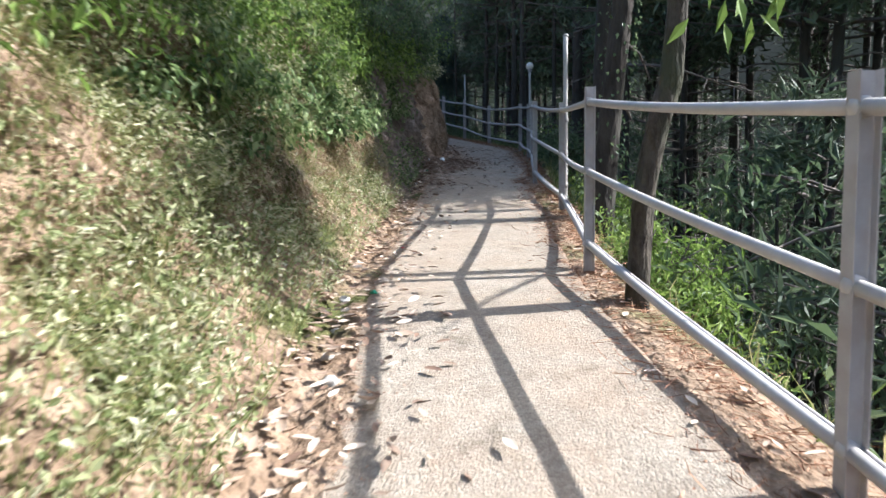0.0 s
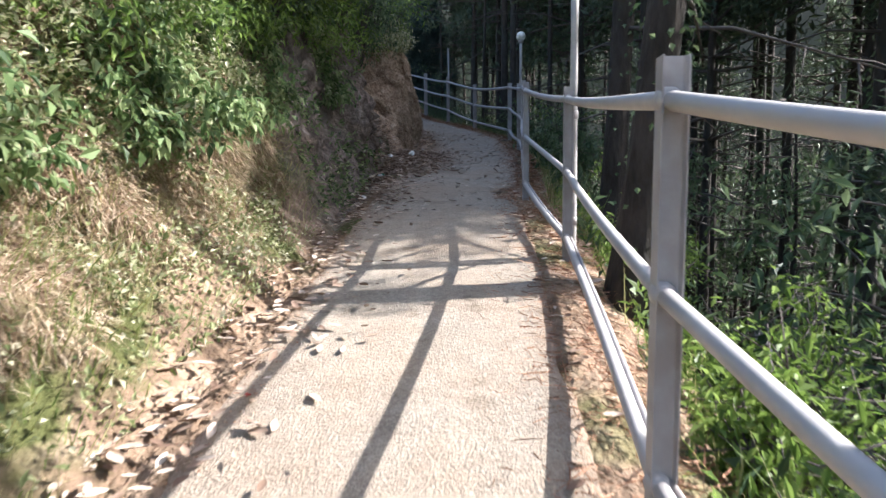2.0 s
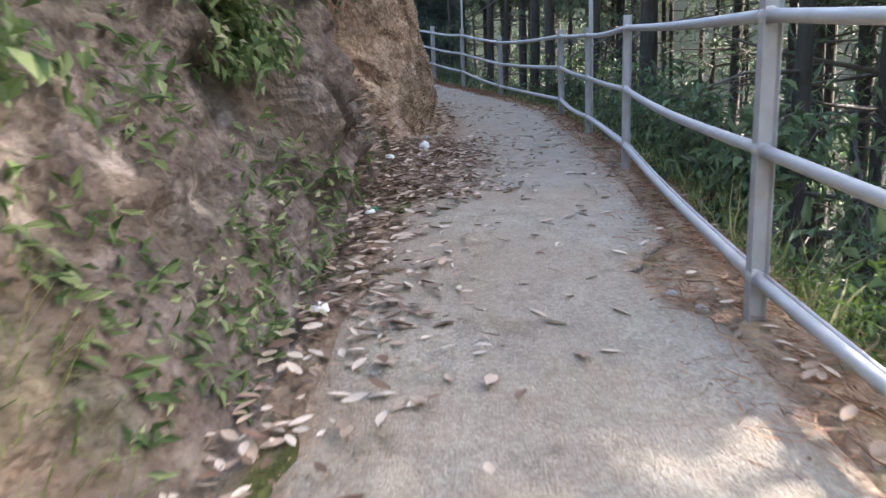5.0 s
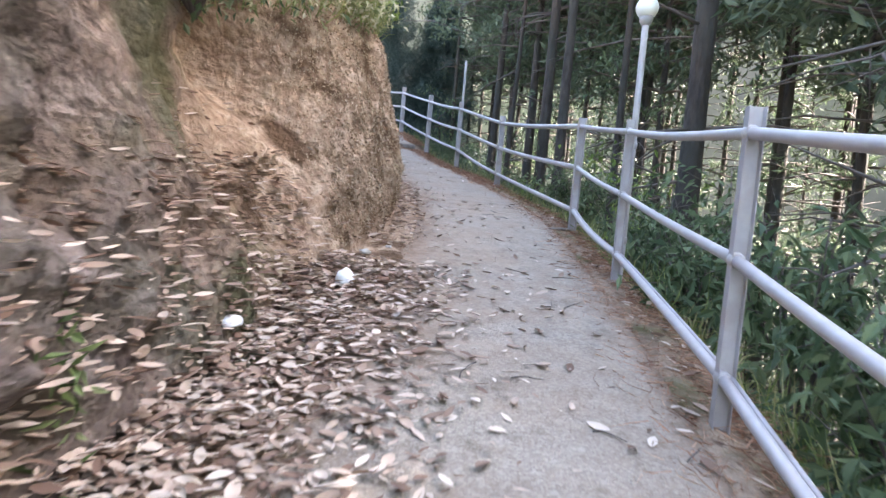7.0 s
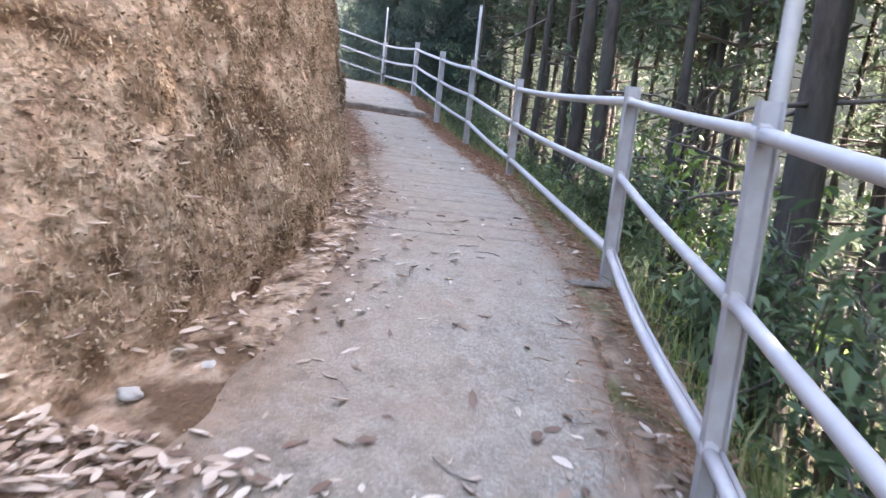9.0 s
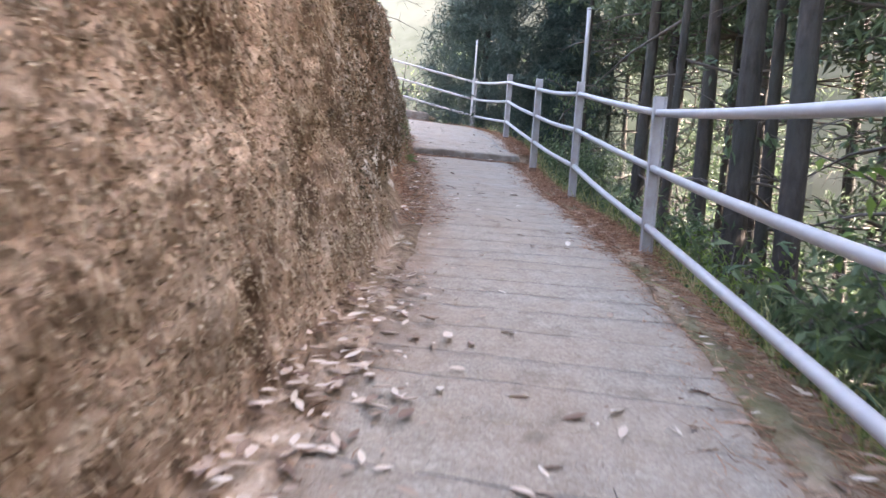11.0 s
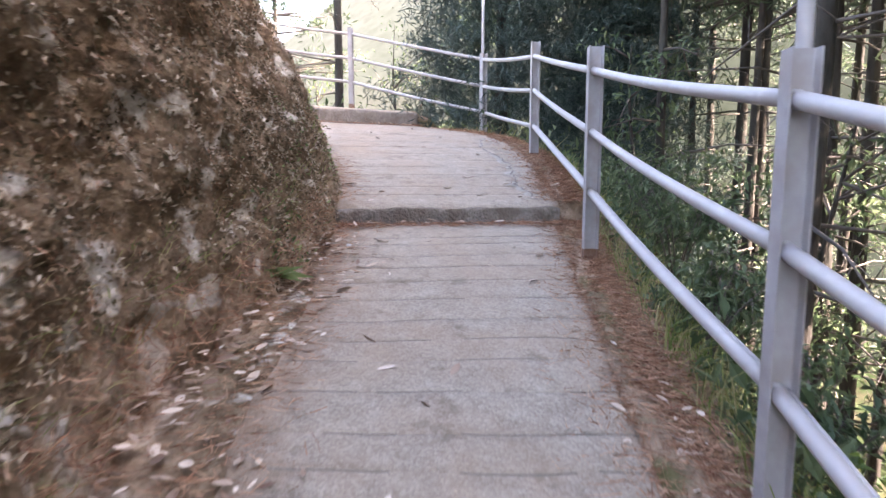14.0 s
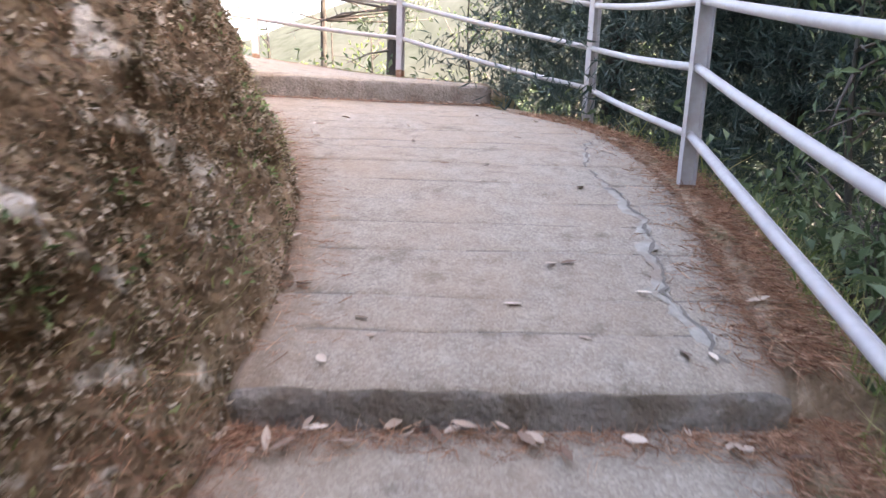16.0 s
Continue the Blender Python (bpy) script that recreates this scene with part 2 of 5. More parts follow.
M_LITTER = material("dry_fallen_leaf", [(0.17, 0.105, 0.074), (0.33, 0.235, 0.175), (0.48, 0.37, 0.29), (0.60, 0.50, 0.41)], scale=3, rough=0.75,
                    bump=0.2, bump_scale=60, random_mix="island", transmission=0.1)
M_NEEDLE_LITTER = material("rusty_pine_litter", [(0.15, 0.065, 0.038), (0.33, 0.165, 0.10), (0.50, 0.31, 0.205)], scale=3, rough=0.9,
                           bump=0, random_mix="island")
M_STONE = material("pale_stone", [(0.30, 0.28, 0.26), (0.42, 0.40, 0.37), (0.55, 0.53, 0.50)], scale=9, bump=0.5, bump_scale=25)
M_WHITE = material("white_litter_plastic", [(0.68, 0.67, 0.66), (0.80, 0.80, 0.80)], scale=12, rough=0.4, bump=0.2)
M_BLUE = material("blue_wrapper_foil", [(0.03, 0.05, 0.30), (0.10, 0.14, 0.5)], scale=20, rough=0.3, bump=0.3)
M_GOLD = material("yellow_wrapper_foil", [(0.6, 0.42, 0.05), (0.75, 0.6, 0.2)], scale=20, rough=0.3, bump=0.3)
M_ORANGE = material("orange_wrapper", [(0.55, 0.22, 0.08), (0.7, 0.35, 0.15)], scale=15, rough=0.4, bump=0.2)
M_GREENBIT = material("green_wrapper", [(0.02, 0.22, 0.12), (0.04, 0.35, 0.2)], scale=15, rough=0.35, bump=0.2)
M_RED = material("red_petal", [(0.4, 0.03, 0.03), (0.55, 0.06, 0.05)], scale=15, rough=0.5, bump=0)
M_FIR = material("blue_green_fir_needles", [(0.022, 0.042, 0.036), (0.042, 0.07, 0.06), (0.075, 0.105, 0.09)], scale=2, rough=0.6, bump=0, random_mix="island", transmission=0.2)
# grey-green leaf for far trees, distance haze put into its colour
M_LEAF_HAZY = material("haze_greyed_leaf", [(0.085, 0.095, 0.065), (0.13, 0.14, 0.10), (0.19, 0.195, 0.15)], scale=2, rough=0.6, bump=0, random_mix="island", transmission=0.4)


def haze_glow_hill(name):
    """Wooded hill across the valley: mottled tree crowns, distance haze painted as a glow that pales upward."""
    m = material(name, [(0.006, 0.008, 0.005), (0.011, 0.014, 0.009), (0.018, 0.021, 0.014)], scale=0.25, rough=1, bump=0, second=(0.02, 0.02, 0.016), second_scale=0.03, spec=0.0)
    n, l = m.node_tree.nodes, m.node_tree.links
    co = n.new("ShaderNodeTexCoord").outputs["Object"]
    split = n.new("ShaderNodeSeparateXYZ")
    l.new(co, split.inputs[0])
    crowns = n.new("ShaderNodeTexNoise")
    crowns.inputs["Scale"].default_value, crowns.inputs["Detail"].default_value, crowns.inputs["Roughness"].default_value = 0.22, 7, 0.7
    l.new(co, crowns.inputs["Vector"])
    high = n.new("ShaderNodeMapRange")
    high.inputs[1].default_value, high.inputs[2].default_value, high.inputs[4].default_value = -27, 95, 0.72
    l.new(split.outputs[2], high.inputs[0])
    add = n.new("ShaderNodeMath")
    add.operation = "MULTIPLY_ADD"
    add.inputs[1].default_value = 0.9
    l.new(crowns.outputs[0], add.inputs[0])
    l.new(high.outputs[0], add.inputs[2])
    haze_glow = n.new("ShaderNodeValToRGB")
    haze_glow.color_ramp.elements[0].position, haze_glow.color_ramp.elements[1].position = 0.48, 0.98
    haze_glow.color_ramp.elements[0].color, haze_glow.color_ramp.elements[1].color = (0.004, 0.0046, 0.0036, 1), (0.0142, 0.0156, 0.0152, 1)
    l.new(add.outputs[0], haze_glow.inputs[0])
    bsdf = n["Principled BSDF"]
    l.new(haze_glow.outputs[0], bsdf.inputs["Emission Color"])
    # the painted haze glows more strongly toward the open end of the valley
    valley_glow = n.new("ShaderNodeMapRange")
    valley_glow.inputs[1].default_value, valley_glow.inputs[2].default_value, valley_glow.inputs[3].default_value, valley_glow.inputs[4].default_value = -75, -15, 3.2, 1.0
    l.new(split.outputs[0], valley_glow.inputs[0])
    l.new(valley_glow.outputs[0], bsdf.inputs["Emission Strength"])
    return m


M_FAR = haze_glow_hill("far_hill_with_haze_glow")


# ---- mesh helpers ----
def mesh_of(name, verts, faces, mat, smooth=False):
    me = bpy.data.meshes.new(name)
    verts, faces = np.asarray(verts, np.float32), np.asarray(faces, np.int32)
    k = faces.shape[1]
    me.vertices.add(len(verts))
    me.vertices.foreach_set("co", verts.ravel())
    me.loops.add(faces.size)
    me.loops.foreach_set("vertex_index", faces.ravel())
    me.polygons.add(len(faces))
    me.polygons.foreach_set("loop_start", np.arange(0, faces.size, k, dtype=np.int32))
    me.polygons.foreach_set("use_smooth", np.full(len(faces), smooth))
    me.update(calc_edges=True)
    me.validate()
    me.materials.append(mat)
    return me


def part(name, me, parent=None, label=""):
    ob = new(name, me)
    ob.parent = parent
    if label:
        tagged(ob, label)
    return ob


def empty(name, at, label, category, group="", kind=""):
    ob = new(name)
    ob.location = at
    return tagged(ob, label, category, group, kind)


def unit(v):
    return v / np.maximum(np.linalg.norm(v, axis=-1, keepdims=True), 1e-9)


def leaf_mesh(name, at, ahead, up, length, width, mat, fold=0.25, droop=0.15):
    """Folded leaves: a kite of four points each, base to tip, bent down a little."""
    ahead = unit(ahead)
    side = unit(np.cross(ahead, up))
    nrm = np.cross(side, ahead)
    length, width = np.asarray(length).reshape(-1, 1), np.asarray(width).reshape(-1, 1)
    a = at
    t = at + ahead * length - nrm * length * droop
    mid = at + ahead * length * 0.45
    b = mid + side * width / 2 + nrm * width * fold
    c = mid - side * width / 2 + nrm * width * fold
    v = np.stack([a, b, t, c], 1).reshape(-1, 3)
    i = np.arange(len(at))[:, None] * 4
    f = np.concatenate([i + [0, 1, 2], i + [0, 2, 3]])
    return mesh_of(name, v, f, mat)


def oval_leaf_mesh(name, at, ahead, up, length, width, mat, curl):
    """Fallen leaves: an oval blade of eleven points each, folded along the midrib, its tip curled."""
    ahead = unit(ahead)
    side = unit(np.cross(ahead, up))
    nrm = np.cross(side, ahead)
    length, width, curl = (np.asarray(a).reshape(-1, 1) for a in (length, width, curl))
    rows = []
    for u, w in ((0, 0), (0.2, 0.66), (0.48, 1.0), (0.76, 0.74), (1, 0)):
        rib = at + ahead * length * u + nrm * length * curl * (u - 0.35) ** 2
        rows.append(rib)
        if w:
            rows += [rib + side * width * w / 2 + nrm * width * 0.16 * w, rib - side * width * w / 2 + nrm * width * (0.16 + 0.5 * curl) * w]
    v = np.stack(rows, 1).reshape(-1, 3)
    i = np.arange(len(at))[:, None] * 11
    tris = [(0, 2, 1), (0, 1, 3), (10, 7, 8), (10, 9, 7)]
    for a, b in ((1, 4), (4, 7)):
        tris += [(a, a + 1, b + 1), (a, b + 1, b), (a, b, b + 2), (a, b + 2, a + 2)]
    return mesh_of(name, v, np.concatenate([i + list(t) for t in tris]), mat, True)


def blade_mesh(name, at, grow, bend, length, width, mat):
    """Grass blades: two bent segments each."""
    grow, bend = unit(grow), unit(bend)
    side = unit(np.cross(grow, bend + 1e-3))
    length, width = np.asarray(length).reshape(-1, 1), np.asarray(width).reshape(-1, 1)
    mid = at + grow * length * 0.55 + bend * length * 0.08
    tip = at + grow * length * 0.85 + bend * length * 0.5
    v = np.stack([at - side * width / 2, at + side * width / 2, mid + side * width * 0.4, mid - side * width * 0.4, tip], 1).reshape(-1, 3)
    i = np.arange(len(at))[:, None] * 5
    f = np.concatenate([i + [0, 1, 2], i + [0, 2, 3], i + [3, 2, 4]])
    return mesh_of(name, v, f, mat)


def tube(points, radii, sides=8, closed=True):
    """Vertices and quads of a tube along points."""
    pts = np.asarray(points, float)
    radii = np.broadcast_to(np.asarray(radii, float), len(pts))
    tang = unit(np.gradient(pts, axis=0))
    ref = np.array([0.0, 0, 1]) if abs(tang[0][2]) < 0.9 else np.array([1.0, 0, 0])
    u = unit(np.cross(tang, ref))
    w = np.cross(tang, u)
    ang = np.linspace(0, 2 * np.pi, sides, endpoint=False)
    v = pts[:, None] + radii[:, None, None] * (np.cos(ang)[None, :, None] * u[:, None] + np.sin(ang)[None, :, None] * w[:, None])
    v = v.reshape(-1, 3)
    f = []
    for k in range(len(pts) - 1):
        for j in range(sides):
            f.append((k * sides + j, k * sides + (j + 1) % sides, (k + 1) * sides + (j + 1) % sides, (k + 1) * sides + j))
    if closed:
        n0 = len(v)
        v = np.concatenate([v, pts[:1], pts[-1:]])
        last = (len(pts) - 1) * sides
        for j in range(sides):
            f.append((n0, (j + 1) % sides, j, j))
            f.append((n0 + 1, last + j, last + (j + 1) % sides, last + (j + 1) % sides))
    return v, f


def tubes_mesh(name, tubes, mat, smooth=True):
    verts, tris, off = [], [], 0
    for v, f in tubes:
        verts.append(v)
        for q in f:
            tris.append((q[0] + off, q[1] + off, q[2] + off))
            if q[2] != q[3]:
                tris.append((q[0] + off, q[2] + off, q[3] + off))
        off += len(v)
    return mesh_of(name, np.concatenate(verts), tris, mat, smooth)


def fbm(p, octaves=3):
    p, s, a = Vector(p), 0.0, 1.0
    for _ in range(octaves):
        s += a * noise.noise(p)
        p, a = p * 2.03, a * 0.5
    return s


# ---- the line of the path: left edge, right edge and height, station by station ----
STATIONS = [
    (2.35, -9, 3.75, -9, -1.86), (2.05, -3, 3.42, -3, -0.85), (1.74, 2, 3.14, 2, 0.0), (1.5, 4, 2.96, 4, 0.33), (1.45, 5.5, 2.93, 5.5, 0.585),
    (1.38, 7, 2.98, 7, 0.84), (1.32, 9, 2.95, 9, 1.22), (1.38, 11.3, 3.1, 11.3, 1.62), (1.5, 13, 3.16, 13, 1.88), (1.46, 14.5, 3.12, 14.5, 2.13),
    (1.42, 15.7, 3.05, 15.8, 2.36), (1.24, 17, 2.85, 17.2, 2.63), (0.85, 18.5, 2.5, 18.9, 2.9), (0.45, 19.9, 2.12, 20.4, 3.17), (0.05, 21.1, 1.7, 21.7, 3.42),
    (-0.53, 22.5, 1.08, 23.2, 3.70), (-1.12, 23.9, 0.56, 24.75, 4.0), (-1.6, 24.9, 0.2, 25.95, 4.24), (-2.04, 25.74, -0.13, 27.0, 4.45),
]
LANDING = [(-2.05, 25.77, -0.14, 27.03, 4.63), (-2.75, 26.75, -0.55, 28.1, 4.96), (-3.7, 27.65, -1.15, 29.3, 5.32), (-4.9, 28.45, -2.1, 30.45, 5.67), (-6.3, 29.0, -3.9, 31.5, 6.0)]
UPPER = [(-6.32, 28.98, -3.93, 31.52, 6.28), (-7.3, 28.6, -6.1, 31.55, 6.5), (-8.2, 27.6, -8.3, 29.9, 6.8), (-9.2, 25.8, -10.2, 27.4, 7.2), (-10.5, 23, -11.8, 24, 7.7)]


def spline(rows, step):
    """Rows of numbers, resampled every step metres of the middle line, smoothly."""
    rows = np.array(rows, float)
    mid = (rows[:, :2] + rows[:, 2:4]) / 2
    s = np.r_[0, np.cumsum(np.linalg.norm(np.diff(mid, axis=0), axis=1))]
    m = np.gradient(rows, s, axis=0)
    t = np.linspace(0, s[-1], max(3, int(s[-1] / step) + 1))
    k = np.clip(np.searchsorted(s, t, "right") - 1, 0, len(s) - 2)
    h = (s[k + 1] - s[k])[:, None]
    u = ((t - s[k])[:, None]) / h
    out = ((2 * u**3 - 3 * u**2 + 1) * rows[k] + (u**3 - 2 * u**2 + u) * h * m[k] + (-2 * u**3 + 3 * u**2) * rows[k + 1] + (u**3 - u**2) * h * m[k + 1])
    return t, out


def slab(name, rows, label, groove_from=None, front=False, thick=0.2, bite=None):
    """A cast concrete run of the path, with scored lines across it and a crumbled edge."""
    t, _ = spline(rows, 0.1)
    marks, kinds = list(t), [0] * len(t)
    if front:
        marks += [0.02, 0.045]
        kinds += [0, 0]
    if groove_from is not None:
        g = groove_from
        while g < t[-1] - 0.2:
            for d, kk in ((-0.005, 0), (0, 1), (0.005, 0)):
                marks.append(g + d)
                kinds.append(kk)
            g += 0.2 + (0.3 if front else 0.14) * abs(math.sin(g * 17.1))
    order = np.argsort(marks)
    marks, kinds = np.array(marks)[order], np.array(kinds)[order]
    base = spline(rows, 0.02)
    r = np.stack([np.interp(marks, base[0], base[1][:, c]) for c in range(5)], 1)
    cols = 40
    w = np.linspace(0, 1, cols)
    verts = []
    for i, row in enumerate(r):
        left, right = Vector((row[0], row[1], 0)), Vector((row[2], row[3], 0))
        if bite:
            k = max(0.0, 1 - abs(row[3] - bite[0]) / bite[1]) ** 0.4
            right = right.lerp(left, k * bite[2] * (1 + 0.5 * noise.noise((row[3] * 9, 0, 2))))
        along = Vector((-(right - left).y, (right - left).x, 0)).normalized()
        for j, x in enumerate(w):
            p = left.lerp(right, x)
            if j in (0, cols - 1):
                p += (right - left).normalized() * 0.05 * fbm((marks[i] * 2.2, j, 3), 3)
            z = row[4] + 0.006 * fbm((p.x * 1.5, p.y * 1.5, 0), 3) - (0.012 if j in (0, cols - 1) else 0)
            if front and marks[i] < 0.06:
                z -= (0.045 - 0.7 * marks[i]) * (0.55 + 0.6 * noise.noise((x * 9, 2, marks[i])))
                p += along * (0.03 * fbm((x * 5, 1, 4), 3))
            if kinds[i]:
                z -= 0.013 * max(0.0, min(1.0, 0.75 + 1.3 * noise.noise((marks[i] * 3, x * 4, 1))))
                p += along * (0.05 * fbm((x * 2.2, marks[i] * 0.8, 3), 3) + 0.06 * (x - 0.5) * math.sin(marks[i] * 1.3))
            elif groove_from is not None and marks[i] >= groove_from - 0.02:
                p += along * (0.05 * fbm((x * 2.2, marks[i] * 0.8, 3), 3) + 0.06 * (x - 0.5) * math.sin(marks[i] * 1.3))
            verts.append((p.x, p.y, z))
    n = len(r)
    faces = [(i * cols + j, i * cols + j + 1, (i + 1) * cols + j + 1, (i + 1) * cols + j) for i in range(n - 1) for j in range(cols - 1)]
    top = len(verts)
    skirt = [i * cols for i in range(n)], [i * cols + cols - 1 for i in range(n)]
    ring = list(range(cols)) + skirt[1][1:] + list(range((n - 1) * cols + cols - 2, (n - 1) * cols - 1, -1)) + skirt[0][-2:0:-1]
    back = Vector((r[1][0] - r[0][0] + r[1][2] - r[0][2], r[1][1] - r[0][1] + r[1][3] - r[0][3], 0)).normalized()
    layers = (0.12, 0.3, 0.5, 0.7, 0.85, 1.0)
    before = ring
    for depth in layers:
        made = []
        for k in ring:
            x, y, z = verts[k]
            p = Vector((x, y, z - thick * depth))
            if front and k < cols:
                p -= back * (0.012 + 0.03 * fbm((x * 3.5, y * 3.5, p.z * 6), 4) + 0.02 * max(0, depth - 0.6))
            made.append(len(verts))
            verts.append(tuple(p))
        faces += [(before[q], made[q], made[(q + 1) % len(ring)], before[(q + 1) % len(ring)]) for q in range(len(ring))]
        before = made
    sides = len(ring) * len(layers)
    me = mesh_of(name, verts, faces, M_PATH, True)
    wash = np.zeros(len(verts), np.float32)
    across = np.tile(w, n)
    wide = np.repeat(np.hypot(r[:, 2] - r[:, 0], r[:, 3] - r[:, 1]), cols)
    mid = np.repeat((r[:, 1] + r[:, 3]) / 2, cols)
    drift = 0.10 + 0.30 * np.exp(-((mid - 12.3) / 1.6) ** 2) + 0.16 * np.exp(-((mid - 15.8) / 1.5) ** 2) + 0.26 * (mid > 17.5)
    wash[:top] = 0.55 * np.exp(-(across * wide / drift) ** 1.5) + 0.5 * np.exp(-((1 - across) * wide / 0.1) ** 1.5)
    # dust trodden along the middle of the run past the earth bank
    wash[:top] += 0.24 * np.exp(-((mid - 13.8) / 2.0) ** 2)
    me.attributes.new("soil_wash", "FLOAT", "POINT").data.foreach_set("value", wash)
    me.materials.append(M_EDGE)
    me.materials.append(M_GROOVE)
    index = np.zeros(len(faces), np.int32)
    for i in range(n - 1):
        if kinds[i] or kinds[i + 1]:
            for j in range(cols - 1):
                if noise.noise((round(marks[i] * 6) * 3.7, j * 0.13, 6)) > (0.1 if front else -0.12):
                    index[i * (cols - 1) + j] = 2
    index[-sides:] = 1
    me.polygons.foreach_set("material_index", index)
    me.polygons.foreach_set("use_smooth", np.ones(len(faces), bool))
    return tagged(part(name, me), label, "path", kind="structure")


slab("pavement_1", STATIONS, "long worn grey concrete footpath with scored cross lines", groove_from=26.0, bite=(9.4, 0.42, 0.17))
slab("pavement_2", LANDING, "sloping concrete landing above a rough step", groove_from=0.35, front=True, thick=0.32)
slab("pavement_3", UPPER, "upper concrete path behind a second rough step", groove_from=0.4, front=True, thick=0.36)

# ---- the hillside, one sheet from the bank top to the far valley ----
ALL = STATIONS[:-1] + [LANDING[0][:4] + (4.5,)] + LANDING[1:-1] + [UPPER[0][:4] + (6.1,)] + UPPER[1:]
S, ROW = spline(ALL, 0.07)
NS = len(S)
LEFT, RIGHT = ROW[:, :2], ROW[:, 2:4]
knots = np.array(ALL)
knots = np.r_[0, np.cumsum(np.linalg.norm(np.diff((knots[:, :2] + knots[:, 2:4]) / 2, axis=0), axis=1))]
S_LAND, S_UP = float(knots[len(STATIONS) - 1]), float(knots[len(STATIONS) + len(LANDING) - 2])
pieces = [spline(rows, 0.05) for rows in (STATIONS, LANDING, UPPER)]
ends = (0, S_LAND, S_UP, S[-1])
ZC = np.zeros(NS)
for k, (t, rows) in enumerate(pieces):
    here = (S >= ends[k] + 0.12) if k else (S >= 0)
    ZC[here] = np.interp(S[here], ends[k] + t / t[-1] * (ends[k + 1] - ends[k]), rows[:, 4])
OUT = unit(RIGHT - LEFT)
YMID = (LEFT[:, 1] + RIGHT[:, 1]) / 2
S_OF = lambda y: float(np.interp(y, YMID[: int(NS * 0.8)], S[: int(NS * 0.8)]))  # noqa: E731
TURN = S_OF(21.5)


def lerp_table(x, table):
    t = np.array(table, float)
    return np.interp(x, t[:, 0], t[:, 1])


# share of the gentle planted bank, against the steep cut, along the walk
GENTLE = lerp_table(YMID, [(-9, 1), (3.0, 1), (4.6, 0.8), (6.2, 0.55), (8.5, 0.3), (10.0, 0.12), (11.0, 0.38), (13.1, 0.42), (14.1, 0), (40, 0)])
GENTLE[S > TURN] = 0
FOOT = lerp_table(YMID, [(-9, 0.12), (6, 0.1), (9, 0.15), (10.5, 0.25), (12, 0.3), (13.3, 0.5), (14.2, 0.42), (15.2, 0.32), (17, 0.2), (20, 0.16), (22, 0.22), (23.5, 0.42), (25, 0.12), (26.5, -0.04), (40, 0.02)])
LOWER = lerp_table(YMID, [(-9, 1), (11.5, 1), (13.5, 0.8), (17, 0.84), (19.5, 1), (60, 1)])
LOWER[S > TURN] = 1
LEANBACK = np.clip((S - S_OF(24.6)) / 2.5, 0, 1)
SOFT = np.array([(0, 0), (0.12, 0.06), (0.25, 0.12), (0.38, 0.19), (0.52, 0.28), (0.66, 0.38), (0.8, 0.5), (0.9, 0.65), (0.98, 0.82), (1.05, 1.0), (1.13, 1.2), (1.22, 1.4), (1.34, 1.62), (1.48, 1.85),
                 (1.65, 2.1), (1.85, 2.35), (2.1, 2.6), (2.4, 2.9), (2.8, 3.25), (3.4, 3.7)])
STEEP = np.array([(0, 0), (0.02, 0.1), (0.04, 0.2), (0.07, 0.33), (0.1, 0.47), (0.13, 0.62), (0.16, 0.78), (0.19, 0.94), (0.22, 1.1), (0.25, 1.27), (0.28, 1.45), (0.31, 1.63), (0.34, 1.82), (0.38, 2.02),
                  (0.43, 2.22), (0.5, 2.42), (0.6, 2.62), (0.78, 2.85), (1.05, 3.1), (1.5, 3.4)])


def refine(profile, times):
    k = np.arange(len(profile))
    t = np.linspace(0, len(profile) - 1, (len(profile) - 1) * times + 1)
    return np.stack([np.interp(t, k, profile[:, c]) for c in range(2)], 1)


